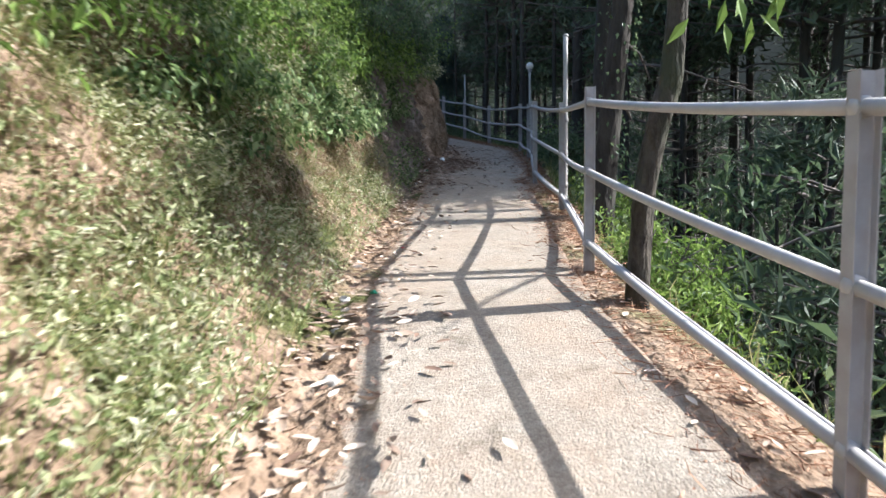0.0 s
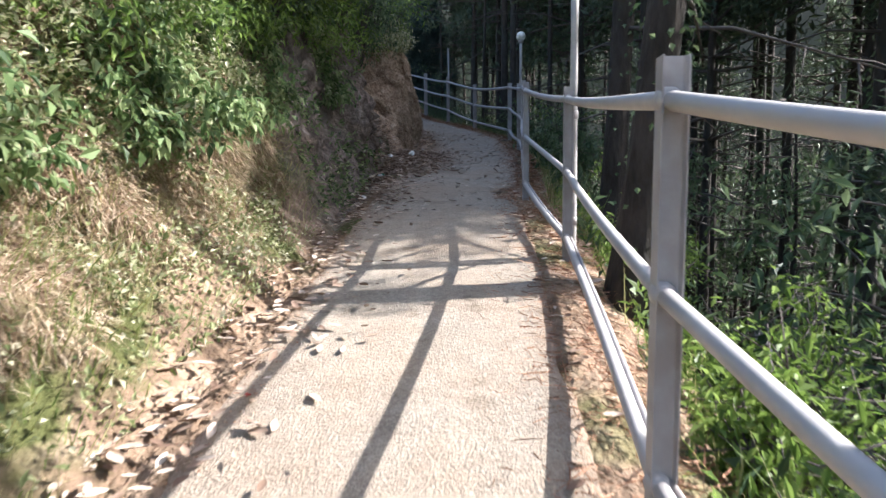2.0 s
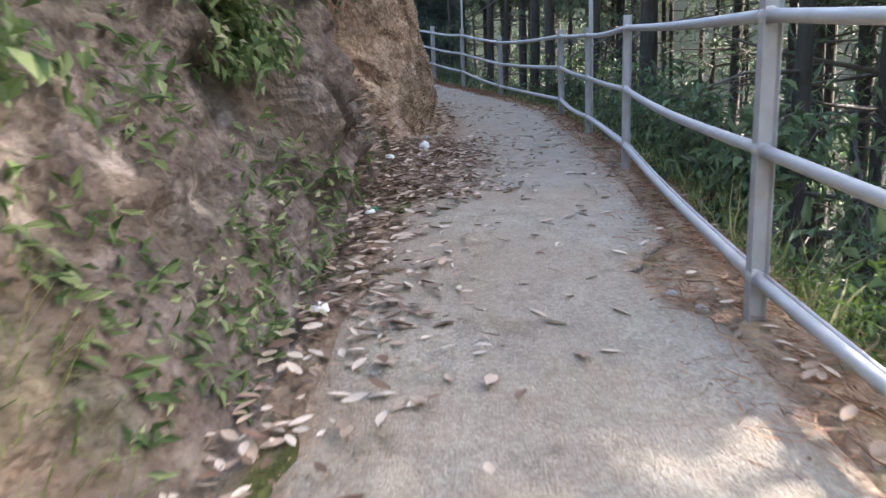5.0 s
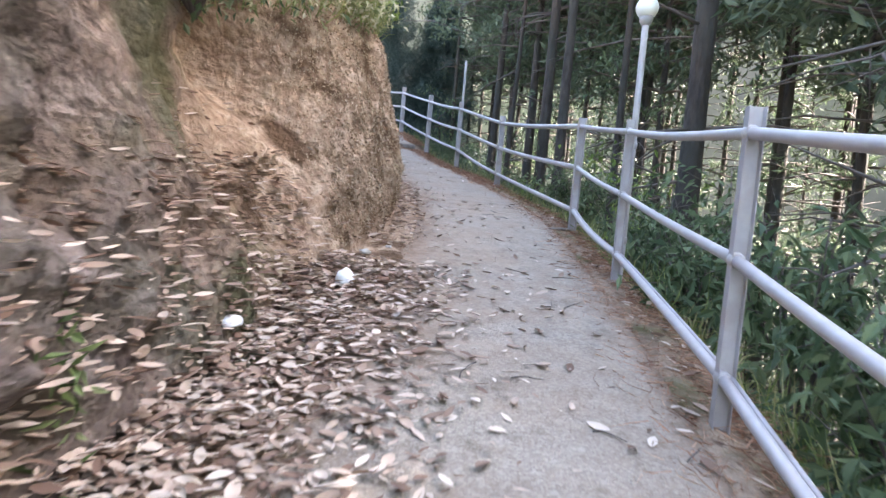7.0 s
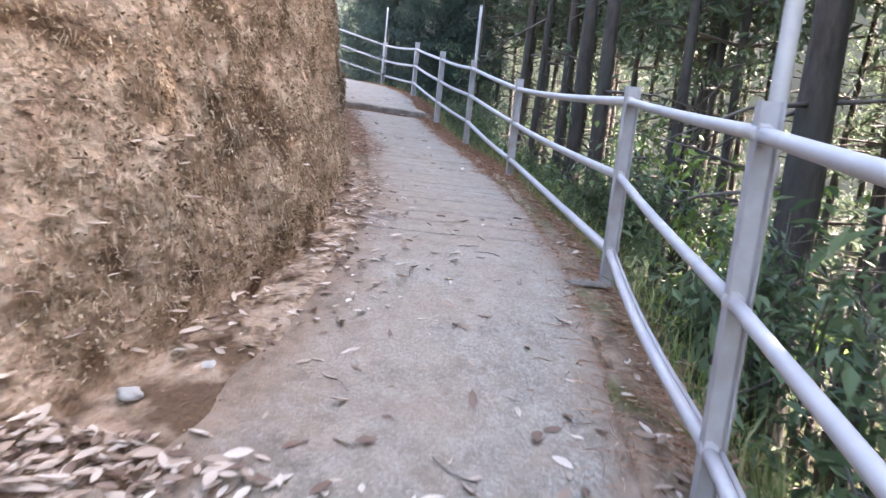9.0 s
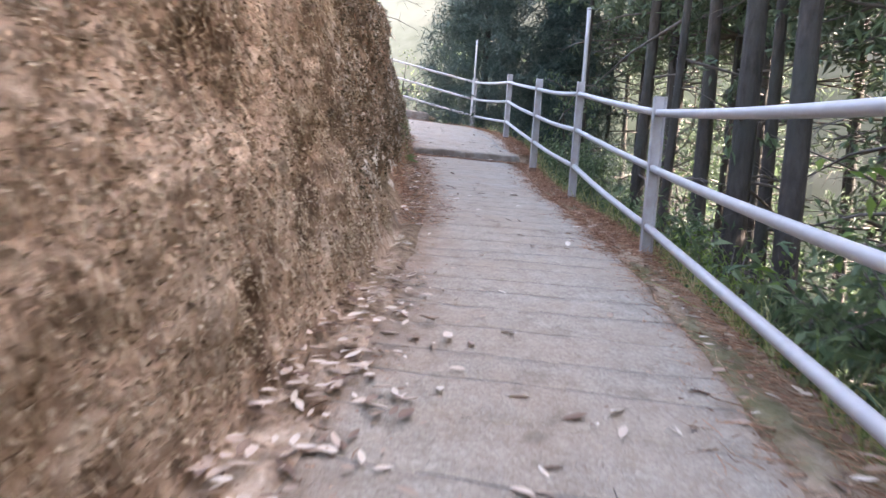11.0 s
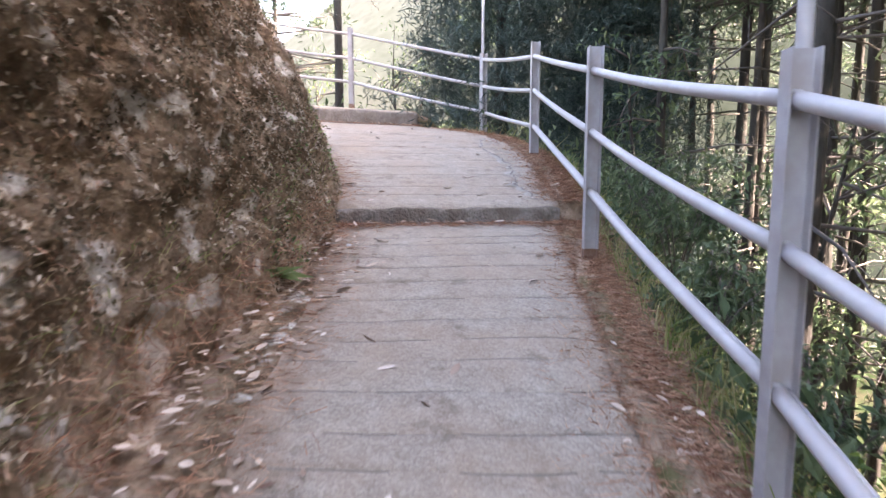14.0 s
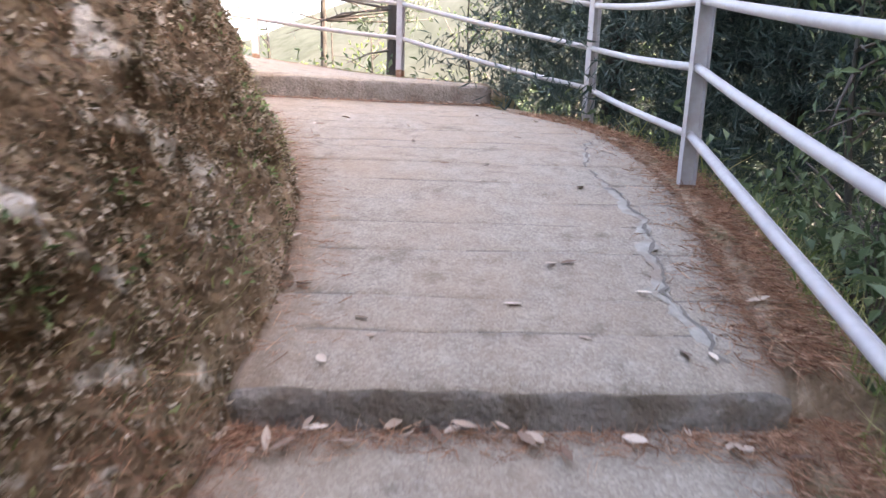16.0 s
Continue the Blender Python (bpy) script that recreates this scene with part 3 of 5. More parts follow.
SOFT, STEEP = refine(SOFT, 2), refine(STEEP, 2)
NB = len(SOFT)
BANK = np.zeros((NS, NB, 3))
for i in range(NS):
    g, o = GENTLE[i], OUT[i]
    big = 0.22 * noise.noise((S[i] * 0.55, 1.5, 0)) if S[i] < TURN else 0.1 * noise.noise((S[i] * 0.55, 1.5, 0))
    hollow = math.exp(-((YMID[i] - 13.65) / 0.5) ** 2) * 0.55 if S[i] < TURN else 0
    nose = math.exp(-((YMID[i] - 10.4) / 0.8) ** 2) * 0.16
    for j in range(NB):
        d, h = g * SOFT[j] + (1 - g) * STEEP[j]
        h *= LOWER[i]
        up = min(1.0, h / 0.5)
        rel = up * ((0.12 + 0.2 * g) * fbm((S[i] * 1.3, h * 1.4, 4), 4) + 0.05 * fbm((S[i] * 6, h * 5, 9), 2))
        rocky = math.exp(-((YMID[i] - 10.3) / 1.4) ** 2) * (S[i] < TURN)
        rel += up * rocky * (0.36 * (abs(noise.noise((S[i] * 1.9, h * 2.6, 12))) - 0.25) + 0.24 * (abs(noise.noise((S[i] * 4.5, h * 5.5, 5))) - 0.2))
        if S[i] < TURN:
            rel += 0.5 * math.exp(-((YMID[i] - 13.9) / 0.24) ** 2 - ((h - 1.5 + (YMID[i] - 13.9) * 0.9) / 0.45) ** 2) + 0.2 * math.exp(-((YMID[i] - 12.9) / 0.25) ** 2 - ((h - 1.6) / 0.35) ** 2)
        late = min(1.0, max(0.0, (S[i] - S_OF(18)) / 2.5))
        rel += up * (1 - g) * late * (0.16 * (abs(noise.noise((S[i] * 2.3, h * 2.0, 31))) - 0.2) + 0.12 * (abs(noise.noise((S[i] * 5.0, h * 4.2, 17))) - 0.2))
        ridges = up * (1 - g) * 0.06 * noise.noise((S[i] * 5.5, h * 1.1, 2))
        dist = FOOT[i] + d * (1 + 1.3 * LEANBACK[i]) + up * (big + hollow * min(1, h / 1.5) * math.exp(-((h - 1.5) / 1.3) ** 2) - nose) + rel + ridges
        p = LEFT[i] - o * dist
        BANK[i, j] = (p[0], p[1], ZC[i] - 0.02 + h + 0.03 * fbm((S[i] * 3, d * 4, 6), 2))

RIGHT_CUT = np.array([(-0.42, -0.09), (-0.06, -0.03), (0.03, 0.012), (0.14, 0.0), (0.28, -0.05), (0.4, -0.1), (0.55, -0.22), (0.75, -0.42), (1.0, -0.66), (1.4, -1.15), (2, -1.9), (2.8, -2.8), (3.8, -3.8), (5, -4.9), (6.5, -6.1),
                      (8.5, -7.5), (11, -9.1), (14, -10.6), (18, -12.2), (24, -14.0), (32, -15.8), (45, -17.6), (70, -19.5), (110, -21), (200, -22), (420, -22)])
NR = len(RIGHT_CUT)
SLOPE = np.zeros((NS, NR, 3))
for i in range(NS):
    for j, (d, h) in enumerate(RIGHT_CUT):
        k = min(1, max(0, d - 0.15) / 3)
        p = RIGHT[i] + OUT[i] * (d + (0.06 * fbm((S[i] * 1.7, j, 2), 2) if -0.1 < d < 1 else 0))
        z = ZC[i] + h + k * 0.5 * fbm((p[0] * 0.35, p[1] * 0.35, 3), 3) * min(3, 1 + d / 8) + (0.03 * fbm((p[0] * 4, p[1] * 4, 1), 2) if d > 0.1 else 0)
        SLOPE[i, j] = (p[0], p[1], z)

crest = np.zeros((NS, 3, 3))
for i in range(NS):
    a = BANK[i, -1]
    far = np.array([LEFT[i][0] - OUT[i][0] * 60, LEFT[i][1] - OUT[i][1] * 60, ZC[i] + 34])
    knoll = np.array([-5.9, 26.3, 9.6])
    k = np.clip((S[i] - S_OF(16)) / (S_OF(23.5) - S_OF(16)), 0, 1)
    end = far * (1 - k) + knoll * k
    for j, u in enumerate((0.12, 0.45, 1.0)):
        crest[i, j] = a + (end - a) * u
inner = np.zeros((NS, 2, 3))
for i in range(NS):
    creep = 0.07 + 0.09 * fbm((S[i] * 2.6, 3, 8), 5) - 0.2 * math.exp(-((S[i] - S_LAND) / 0.3) ** 2) - 0.2 * math.exp(-((S[i] - S_UP) / 0.3) ** 2)
    inner[i, 0] = (*(LEFT[i] + OUT[i] * (creep - 0.12)), ZC[i] + 0.014)
    inner[i, 1] = (*(LEFT[i] + OUT[i] * (creep + 0.06)), ZC[i] - 0.012)
under = (LEFT + RIGHT) / 2
middle = np.concatenate([under, (ZC - 0.12)[:, None]], 1)[:, None]
GRID = np.concatenate([crest[:, ::-1], BANK[:, ::-1], inner, middle, SLOPE], 1)
NC = GRID.shape[1]
ii, jj = np.meshgrid(np.arange(NS - 1), np.arange(NC - 1), indexing="ij")
quads = np.stack([ii * NC + jj, ii * NC + jj + 1, (ii + 1) * NC + jj + 1, (ii + 1) * NC + jj], -1).reshape(-1, 4)
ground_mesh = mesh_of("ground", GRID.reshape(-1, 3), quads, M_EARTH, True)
# the wooded slope further down: leaf mould and low green, tree shade painted into the colour
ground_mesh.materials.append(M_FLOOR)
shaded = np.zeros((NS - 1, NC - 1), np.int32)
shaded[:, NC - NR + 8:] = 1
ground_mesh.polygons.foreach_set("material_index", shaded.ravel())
dry = lerp_table(YMID, [(-9, 0), (12.3, 0), (13.8, 1), (18, 1), (20.5, 0.3), (40, 0.3)])
mossy = lerp_table(YMID, [(-9, 0), (17.5, 0), (20.5, 1), (40, 1)])
mossy[S > TURN] = 1
dry[S > TURN] = 0.3
soil = np.zeros((NS, NC, 4), np.float32)
rocky = lerp_table(YMID, [(-9, 0), (7.0, 0), (8.3, 0.85), (11.2, 0.85), (12.6, 0.15), (13.4, 0), (60, 0)])
rocky[S > TURN] = 0
soil[..., 0], soil[..., 1], soil[..., 2], soil[..., 3] = rocky[:, None], dry[:, None], mossy[:, None], 1
# the trodden toe of the upper cut is bare pale earth
toe = 3 + NB - 1 - np.arange(8)
soil[:, toe, 2] *= np.linspace(0.1, 0.8, 8)
soil[:, toe, 1] = np.maximum(soil[:, toe, 1], mossy[:, None] * np.linspace(0.9, 0.4, 8))
soil[:, 3 + NB + 3:, 2] = 0
soil[:, 3 + NB + 3:, 1] = 0.25
soil[:, 3 + NB:, 0] = 0
att = ground_mesh.attributes.new("soil", "FLOAT_COLOR", "POINT")
att.data.foreach_set("color", soil.ravel())
tagged(part("ground", ground_mesh), "brown earth hillside cut by the footpath, falling into a wooded valley", "hillside", kind="structure")


def on_bank(count, y0, y1, h0, h1, after=False):
    """Random places on the bank between two distances along the walk and two heights: place and outward normal."""
    if after:
        lo, hi = y0, y1
    else:
        lo, hi = S_OF(y0), S_OF(y1)
    i = np.searchsorted(S, rng.uniform(lo, hi, count)).clip(1, NS - 2)
    hs = BANK[:, :, 2] - ZC[:, None]
    j = (np.interp(rng.uniform(h0, h1, count), hs[int(np.mean(i))], np.arange(NB))).astype(int).clip(1, NB - 2)
    p = BANK[i, j] + (BANK[i, j + 1] - BANK[i, j]) * rng.random((count, 1)) + (BANK[i + 1, j] - BANK[i, j]) * rng.random((count, 1))
    nrm = unit(np.cross(BANK[i, j + 1] - BANK[i, j - 1], BANK[i + 1, j] - BANK[i - 1, j]))
    o = np.concatenate([OUT[i], np.full((count, 1), 0.3)], 1)
    nrm *= np.sign((nrm * o).sum(1, keepdims=True))
    return p, nrm


def on_slope(count, s0, s1, d0, d1):
    """Random places on the falling side, by distance out from the path's edge."""
    i = np.searchsorted(S, rng.uniform(s0, s1, count)).clip(0, NS - 2)
    j = np.interp(d0 + (d1 - d0) * rng.random(count) ** 1.3, RIGHT_CUT[:, 0], np.arange(NR))
    k = j.astype(int).clip(0, NR - 2)
    f = (j - k)[:, None]
    return SLOPE[i, k] * (1 - f) + SLOPE[i, k + 1] * f


def slope_z(x, y):
    """Height of the falling side under a place."""
    k = np.argmin((SLOPE[:, 4, 0] - x) ** 2 + (SLOPE[:, 4, 1] - y) ** 2 * 1.0)
    line = SLOPE[k]
    d = np.hypot(x - RIGHT[k][0], y - RIGHT[k][1])
    return float(np.interp(d, RIGHT_CUT[:, 0], line[:, 2]))


def jitter(n, s=1.0):
    return rng.normal(0, s, (n, 3))


# ---- the railing ----
# each post: x, y, heights of the three rails, top and foot
POSTS = [
    (3.62, -0.6, 0.72, 0.22, -0.26, 0.82, -0.62), (3.35, 1.84, 1.09, 0.59, 0.11, 1.19, -0.12), (3.01, 4.19, 1.552, 1.075, 0.572, 1.656, 0.33),
    (3.165, 6.89, 1.963, 1.456, 0.98, 2.05, 0.72), (3.02, 8.91, 2.363, 1.881, 1.388, 2.45, 1.16), (3.205, 11.85, 2.9, 2.394, 1.914, 3.004, 1.6),
    (3.285, 14.21, 3.284, 2.772, 2.285, 3.38, 1.98), (3.214, 16.275, 3.664, 3.182, 2.68, 3.76, 2.38), (2.357, 20.51, 4.361, 3.89, 3.385, 4.5, 3.02),
    (1.385, 23.3, 5.11, 4.618, 4.13, 5.27, 3.62), (0.34, 25.947, 5.754, 5.262, 4.776, 5.944, 4.2), (-0.964, 29.153, 6.626, 6.156, 5.664, 6.82, 5.2),
    (-2.563, 31.556, 7.186, 6.692, 6.216, 7.3, 5.72), (-5.55, 31.672, 7.98, 7.49, 7.0, 8.1, 6.45), (-7.302, 30.443, 8.17, 7.68, 7.196, 8.3, 6.6),
    (-9.3, 28.6, 8.5, 8.0, 7.5, 8.65, 6.85), (-11.2, 25.8, 8.9, 8.4, 7.9, 9.05, 7.3),
]
railing = empty("railing", POSTS[4][:2] + (POSTS[4][6],), "silver-painted steel railing with I-section posts and three pipe rails", "railing")


def kept(ob):
    ob.matrix_parent_inverse = Matrix.Translation(-ob.parent.location)
    return ob


def i_post(height, size=1.0):
    """A rolled I-section post: two flanges joined by a web, with rounded inner corners."""
    b, h, tf, tw, r = (size * v for v in (0.055, 0.075, 0.007, 0.006, 0.005))
    right = [(tw / 2, 0), (tw / 2, h / 2 - tf - r), (tw / 2 + r * 0.3, h / 2 - tf - r * 0.3), (tw / 2 + r, h / 2 - tf), (b / 2, h / 2 - tf * 0.7), (b / 2, h / 2)]
    outline = [(x, -y) for x, y in right[:0:-1]] + right[1:]
    outline += [(-x, -y) for x, y in outline]
    zs = [0, height * 0.12, height * 0.5, height]
    v = [(x, y, z) for z in zs for x, y in outline]
    n = len(outline)
    f = [(k * n + j, k * n + (j + 1) % n, (k + 1) * n + (j + 1) % n, (k + 1) * n + j) for k in range(len(zs) - 1) for j in range(n)]
    tris = [t for a, b2, c, d in f for t in ((a, b2, c), (a, c, d))]
    half = n // 2
    top = (len(zs) - 1) * n
    for k in range(half - 1):
        tris += [(top + k, top + k + 1, top + n - 2 - k)]
    me = mesh_of("post", v, tris, M_STEEL)
    me.materials.append(M_RUST)
    idx = np.zeros(len(me.polygons), np.int32)
    idx[: 2 * n] = 1
    me.polygons.foreach_set("material_index", idx[: len(me.polygons)])
    return me


def collar(at, along):
    """A welded seam where a pipe meets its post."""
    a = np.array(at)
    d = np.array(along) / np.linalg.norm(along)
    return tube([a - d * 0.022, a - d * 0.012, a + d * 0.012, a + d * 0.022], [0.024, 0.033, 0.034, 0.025], 10)


def wall_sides(k):
    a, b = POSTS[max(0, k - 1)], POSTS[min(len(POSTS) - 1, k + 1)]
    d = np.array([b[0] - a[0], b[1] - a[1]])
    d /= np.linalg.norm(d)
    return d, np.array([d[1], -d[0]])


for k, (x, y, r1, r2, r3, top, foot) in enumerate(POSTS):
    along, out = wall_sides(k)
    ob = part("post", i_post(top - foot + 0.12, 0.9 if k < 7 else 1.15 if k == 7 else 1.3 if k < 10 else 1.6), railing)
    ob.matrix_basis = pose(x + out[0] * 0.01, y + out[1] * 0.01, foot - 0.12, 0, 0, math.degrees(math.atan2(along[1], along[0])))
    kept(ob)
    if k < len(POSTS) - 1:
        nx = POSTS[k + 1]
        along2, out2 = wall_sides(k + 1)
        for c, z in enumerate((r1, r2, r3)):
            a, b = np.array([x, y, z]), np.array([nx[0], nx[1], nx[2 + c]])
            u = np.linspace(0, 1, 13)[:, None]
            pts = a + (b - a) * u
            pts[:, 2] -= (0.018 * np.sin(np.pi * u[:, 0]) * (1 + 0.6 * math.sin(k * 3 + c)))
            pts[:, :2] += (np.sin(np.pi * u) * 0.02 * math.sin(k * 2.3 + c * 1.7)) * out
            ob = part("rail", tubes_mesh("rail", [tube(pts, 0.0245 if k < 7 else 0.031, 12), collar(pts[0], pts[1] - pts[0]), collar(pts[-1], pts[1] - pts[0])], M_PIPE), railing)
            kept(ob)
        # the last rail laid is the lowest: the conduit is tied along its outer side
        pts = pts + np.array([out[0], out[1], 0]) * 0.035 + [0, 0, 0.006]
        kept(part("conduit", tubes_mesh("conduit", [tube(pts, 0.011, 7)], M_STEEL), railing, "thin grey cable conduit below the lowest rail"))

# lamp poles clamped behind four of the posts
for k, top, globe in ((3, 2.83, False), (6, 4.2, True), (9, 6.27, False), (12, 8.42, False)):
    x, y, foot = POSTS[k][0], POSTS[k][1], POSTS[k][6]
    along, out = wall_sides(k)
    px, py = x + out[0] * 0.056 + along[0] * 0.075, y + out[1] * 0.056 + along[1] * 0.075
    label = "thin silver lamp pole with a white globe, fixed to the railing" if globe else "thin silver lamp pole without its lamp, fixed to the railing"
    lamp = empty("street_lamp", (px, py, foot - 0.1), label, "street lamp", group="lamp poles on the railing")
    pts = [(0, 0, z) for z in np.linspace(0, top - foot + 0.1, 9)]
    part("pole", tubes_mesh("pole", [tube(pts, [0.03] * 5 + [0.027] * 4, 12)], M_PIPE), lamp)
    for z in (POSTS[k][2] - 0.1, POSTS[k][4] + 0.12):
        h = z - foot + 0.1
        part("clamp", tubes_mesh("clamp", [tube([(0, 0, h - 0.03), (0, 0, h - 0.025), (0, 0, h + 0.025), (0, 0, h + 0.03)], [0.03, 0.036, 0.036, 0.03], 12)], M_STEEL), lamp)
    ztop = top - foot + 0.1
    if globe:
        zs = np.linspace(-1, 1, 11)
        prof = [(0, 0, ztop + 0.09 + 0.09 * a) for a in np.sin(zs * np.pi / 2)]
        part("globe", tubes_mesh("globe", [tube(prof, np.maximum(0.09 * np.cos(zs * np.pi / 2), 0.004), 18)], M_GLOBE), lamp, "white frosted globe")
        part("fitting", tubes_mesh("fitting", [tube([(0, 0, ztop - 0.05), (0, 0, ztop - 0.02), (0, 0, ztop + 0.02)], [0.032, 0.05, 0.055], 14)], M_STEEL), lamp)
    else:
        part("cap", tubes_mesh("cap", [tube([(0, 0, ztop - 0.02), (0, 0, ztop), (0, 0, ztop + 0.012)], [0.032, 0.033, 0.02], 12)], M_STEEL), lamp)

# a lower rail down the slope, beside another bend of the path
lower = empty("lower_railing", (6.0, 6.0, slope_z(6.0, 6.0)), "grey steel railing along the lower bend of the path", "railing")
LOW = [(5.2, 4.2, -2.3), (5.4, 6.4, -2.0), (5.9, 8.8, -1.85), (6.5, 11.0, -1.6)]
for k, (x, y, z) in enumerate(LOW):
    foot = min(z, slope_z(x, y)) - 0.1
    kept(part("post", tubes_mesh("post", [tube([(x, y, foot), (x, y, z + 0.5), (x, y, z + 1.0)], 0.035, 8)], M_STEEL), lower))
    if k < len(LOW) - 1:
        b = LOW[k + 1]
        for h in (0.95, 0.6, 0.25):
            kept(part("rail", tubes_mesh("rail", [tube([(x, y, z + h), ((x + b[0]) / 2, (y + b[1]) / 2, (z + b[2]) / 2 + h - 0.01), (b[0], b[1], b[2] + h)], 0.02, 8)], M_PIPE), lower))


# ---- trees ----
def trunk_line(x, y, z0, height, lean, wobble, seed):
    r = np.random.default_rng(seed)
    n = 22
    u = np.linspace(0, 1, n)
    px = x + lean[0] * u * height + wobble * (np.sin(u * 3.1 + r.random() * 6) - math.sin(0)) * u
    py = y + lean[1] * u * height + wobble * np.sin(u * 2.3 + r.random() * 6) * u
    return np.stack([px, py, z0 + u * height], 1)


def bark_tube(line, r0, r1, sides, seed, rough=0.1):
    u = np.linspace(0, 1, len(line))
    rad = r0 + (r1 - r0) * u ** 0.8
    rad[0] *= 1.45
    rad[1] *= 1.15
    v, f = tube(line, rad, sides)
    for k in range(len(line) * sides):
        c = line[k // sides]
        d = v[k] - c
        v[k] = c + d * (1 + rough * noise.noise((v[k][0] * 7 + seed, v[k][1] * 7, v[k][2] * 1.6)) + rough * 0.7 * noise.noise((v[k][0] * 16, v[k][1] * 16 + seed, v[k][2] * 3)))
    return v, f


def needles(name, tips, mat, per, spread, length, width, r):
    """Tufts of long needles about each twig end."""
    n = len(tips) * per
    at = np.repeat(np.asarray(tips), per, 0) + r.normal(0, spread, (n, 3))
    way = unit(r.normal(0, 1, (n, 3)) + [0, 0, 0.35])
    return leaf_mesh(name, at, way, r.normal(0, 1, (n, 3)), length * r.uniform(0.6, 1.3, n), width * r.uniform(0.7, 1.2, n), mat, 0.1, 0.1)


def pine(x, y, height, radius, crown_from=0.55, lean=(0, 0), seed=0, ivy=False, label="", bare=8, tufts=220, spread=2.2, sides=12, z0=None, single=False, per=10, needle=0.05):
    r = np.random.default_rng(seed + 100)
    z = slope_z(x, y) - 0.25 if z0 is None else z0
    tree = empty("pine_tree", (x, y, z), label or "tall dark pine with bare lower branches on the slope", "tree", group="pines of the slope")
    line = trunk_line(0, 0, 0, height, lean, 0.12, seed)
    part("trunk", tubes_mesh("trunk", [bark_tube(line, radius, radius * 0.3, sides, seed)], M_BARK), tree)
    limbs = []
    for k in range(bare):
        u = r.uniform(0.12, crown_from + 0.1)
        a, ang = line[int(u * 21)], r.uniform(0, 6.28)
        ln = r.uniform(0.7, 2.8)
        d = np.array([math.cos(ang), math.sin(ang), r.uniform(-0.25, 0.2)])
        side = np.array([-d[1], d[0], 0]) * r.uniform(-0.4, 0.4)
        pts = [a, a + d * ln * 0.5 + side * 0.1, a + d * ln + side * 0.4 + [0, 0, -0.12 * ln]]
        limbs.append(tube(pts, [0.026, 0.016, 0.005], 5))
        for _ in range(3):
            q = pts[1] + (pts[2] - pts[1]) * r.random()
            e = unit(r.normal(0, 1, 3) + d)
            limbs.append(tube([q, q + e * 0.2, q + e * 0.45 + [0, 0, -0.05]], [0.008, 0.005, 0.003], 3))
    tips = []
    whorls = max(5, int(height * (1 - crown_from) * 1.5))
    for w in range(whorls):
        u = crown_from + (1 - crown_from) * (w + 0.5) / whorls
        a = line[min(21, int(u * 21))]
        for b in range(4):
            ang = r.uniform(0, 6.28)
            ln = spread * (1.15 - (u - crown_from) / (1 - crown_from) * 0.8) * r.uniform(0.6, 1.15)
            d = np.array([math.cos(ang), math.sin(ang), r.uniform(-0.1, 0.35)])
            limbs.append(tube([a, a + d * ln * 0.55, a + d * ln + [0, 0, 0.1]], [0.035, 0.02, 0.007], 4))
            m = max(2, int(tufts / whorls / 4))
            for _ in range(m):
                q = r.uniform(0.3, 1.05)
                tips.append(a + d * ln * q + r.normal(0, 0.16 * ln, 3) * [1, 1, 0.45])
    if single:
        for v, f in limbs[: bare * 4 : 4]:
            part("branch", tubes_mesh("branch", [(v, f)], M_TWIG), tree)
        limbs = [b for k, b in enumerate(limbs) if k >= bare * 4 or k % 4]
    tagged(part("branchwork", tubes_mesh("branchwork", limbs, M_TWIG), tree, "bare grey branches"), kind="stuff")
    tagged(part("crown", needles("crown", tips, M_NEEDLE, per, 0.1, 0.26, needle, r), tree, "dark green needle crown"), kind="stuff")
    if ivy:
        n = 520
        u = r.random(n) ** 0.8 * 0.6
        c = np.stack([np.interp(u, np.linspace(0, 1, 22), line[:, k]) for k in range(3)], 1)
        ang = r.normal(-0.5, 0.95, n)
        rad = (radius * (1 - 0.7 * u) + 0.03 + 0.05 * r.random(n))[:, None]
        d = np.stack([np.cos(ang), np.sin(ang), 0 * ang], 1)
        part("ivy", leaf_mesh("ivy", c + d * rad, d * 0.5 + [0, 0, -0.8] + r.normal(0, 0.4, (n, 3)), d, r.uniform(0.035, 0.07, n), r.uniform(0.025, 0.045, n), M_LEAF_DARK), tree, "pale ivy leaves climbing the bark")
    return tree


def path_z(y):
    return float(np.interp(y, YMID[: int(NS * 0.8)], ZC[: int(NS * 0.8)]))


# trees beside the rail
leaning = empty("leaning_tree", (3.2, 3.6, slope_z(3.2, 3.6) - 0.3), "thick mossy tree trunk leaning out over the railing", "tree")
line = np.array([(0, 0, 0), (0.0, -0.02, 0.5), (0.01, -0.05, 0.9), (0.06, -0.08, 1.25), (0.14, -0.12, 1.6), (0.17, -0.14, 2.0), (0.19, -0.16, 2.6), (0.22, -0.18, 3.6), (0.34, -0.2, 5.0), (0.5, -0.1, 7.0), (0.6, 0.1, 9.5)])
fine = np.stack([np.interp(np.linspace(0, 10, 60), np.arange(11), line[:, c]) for c in range(3)], 1)
part("trunk", tubes_mesh("trunk", [bark_tube(fine, 0.076, 0.045, 24, 3, 0.26)], M_MOSSBARK), leaning)
part("branchwork", tubes_mesh("branchwork", [tube([fine[k], fine[k] + np.array(d) * 0.6, fine[k] + np.array(d) * 1.4 + [0, 0, 0.3]], [0.04, 0.025, 0.008], 6)
     for k, d in ((44, (1, 0.2, 0.5)), (48, (-0.3, 1, 0.6)), (52, (0.8, -0.6, 0.7)), (56, (0.2, 0.9, 0.9)))], M_TWIG), leaning)
n = 1500
pick = rng.integers(34, 52, n)
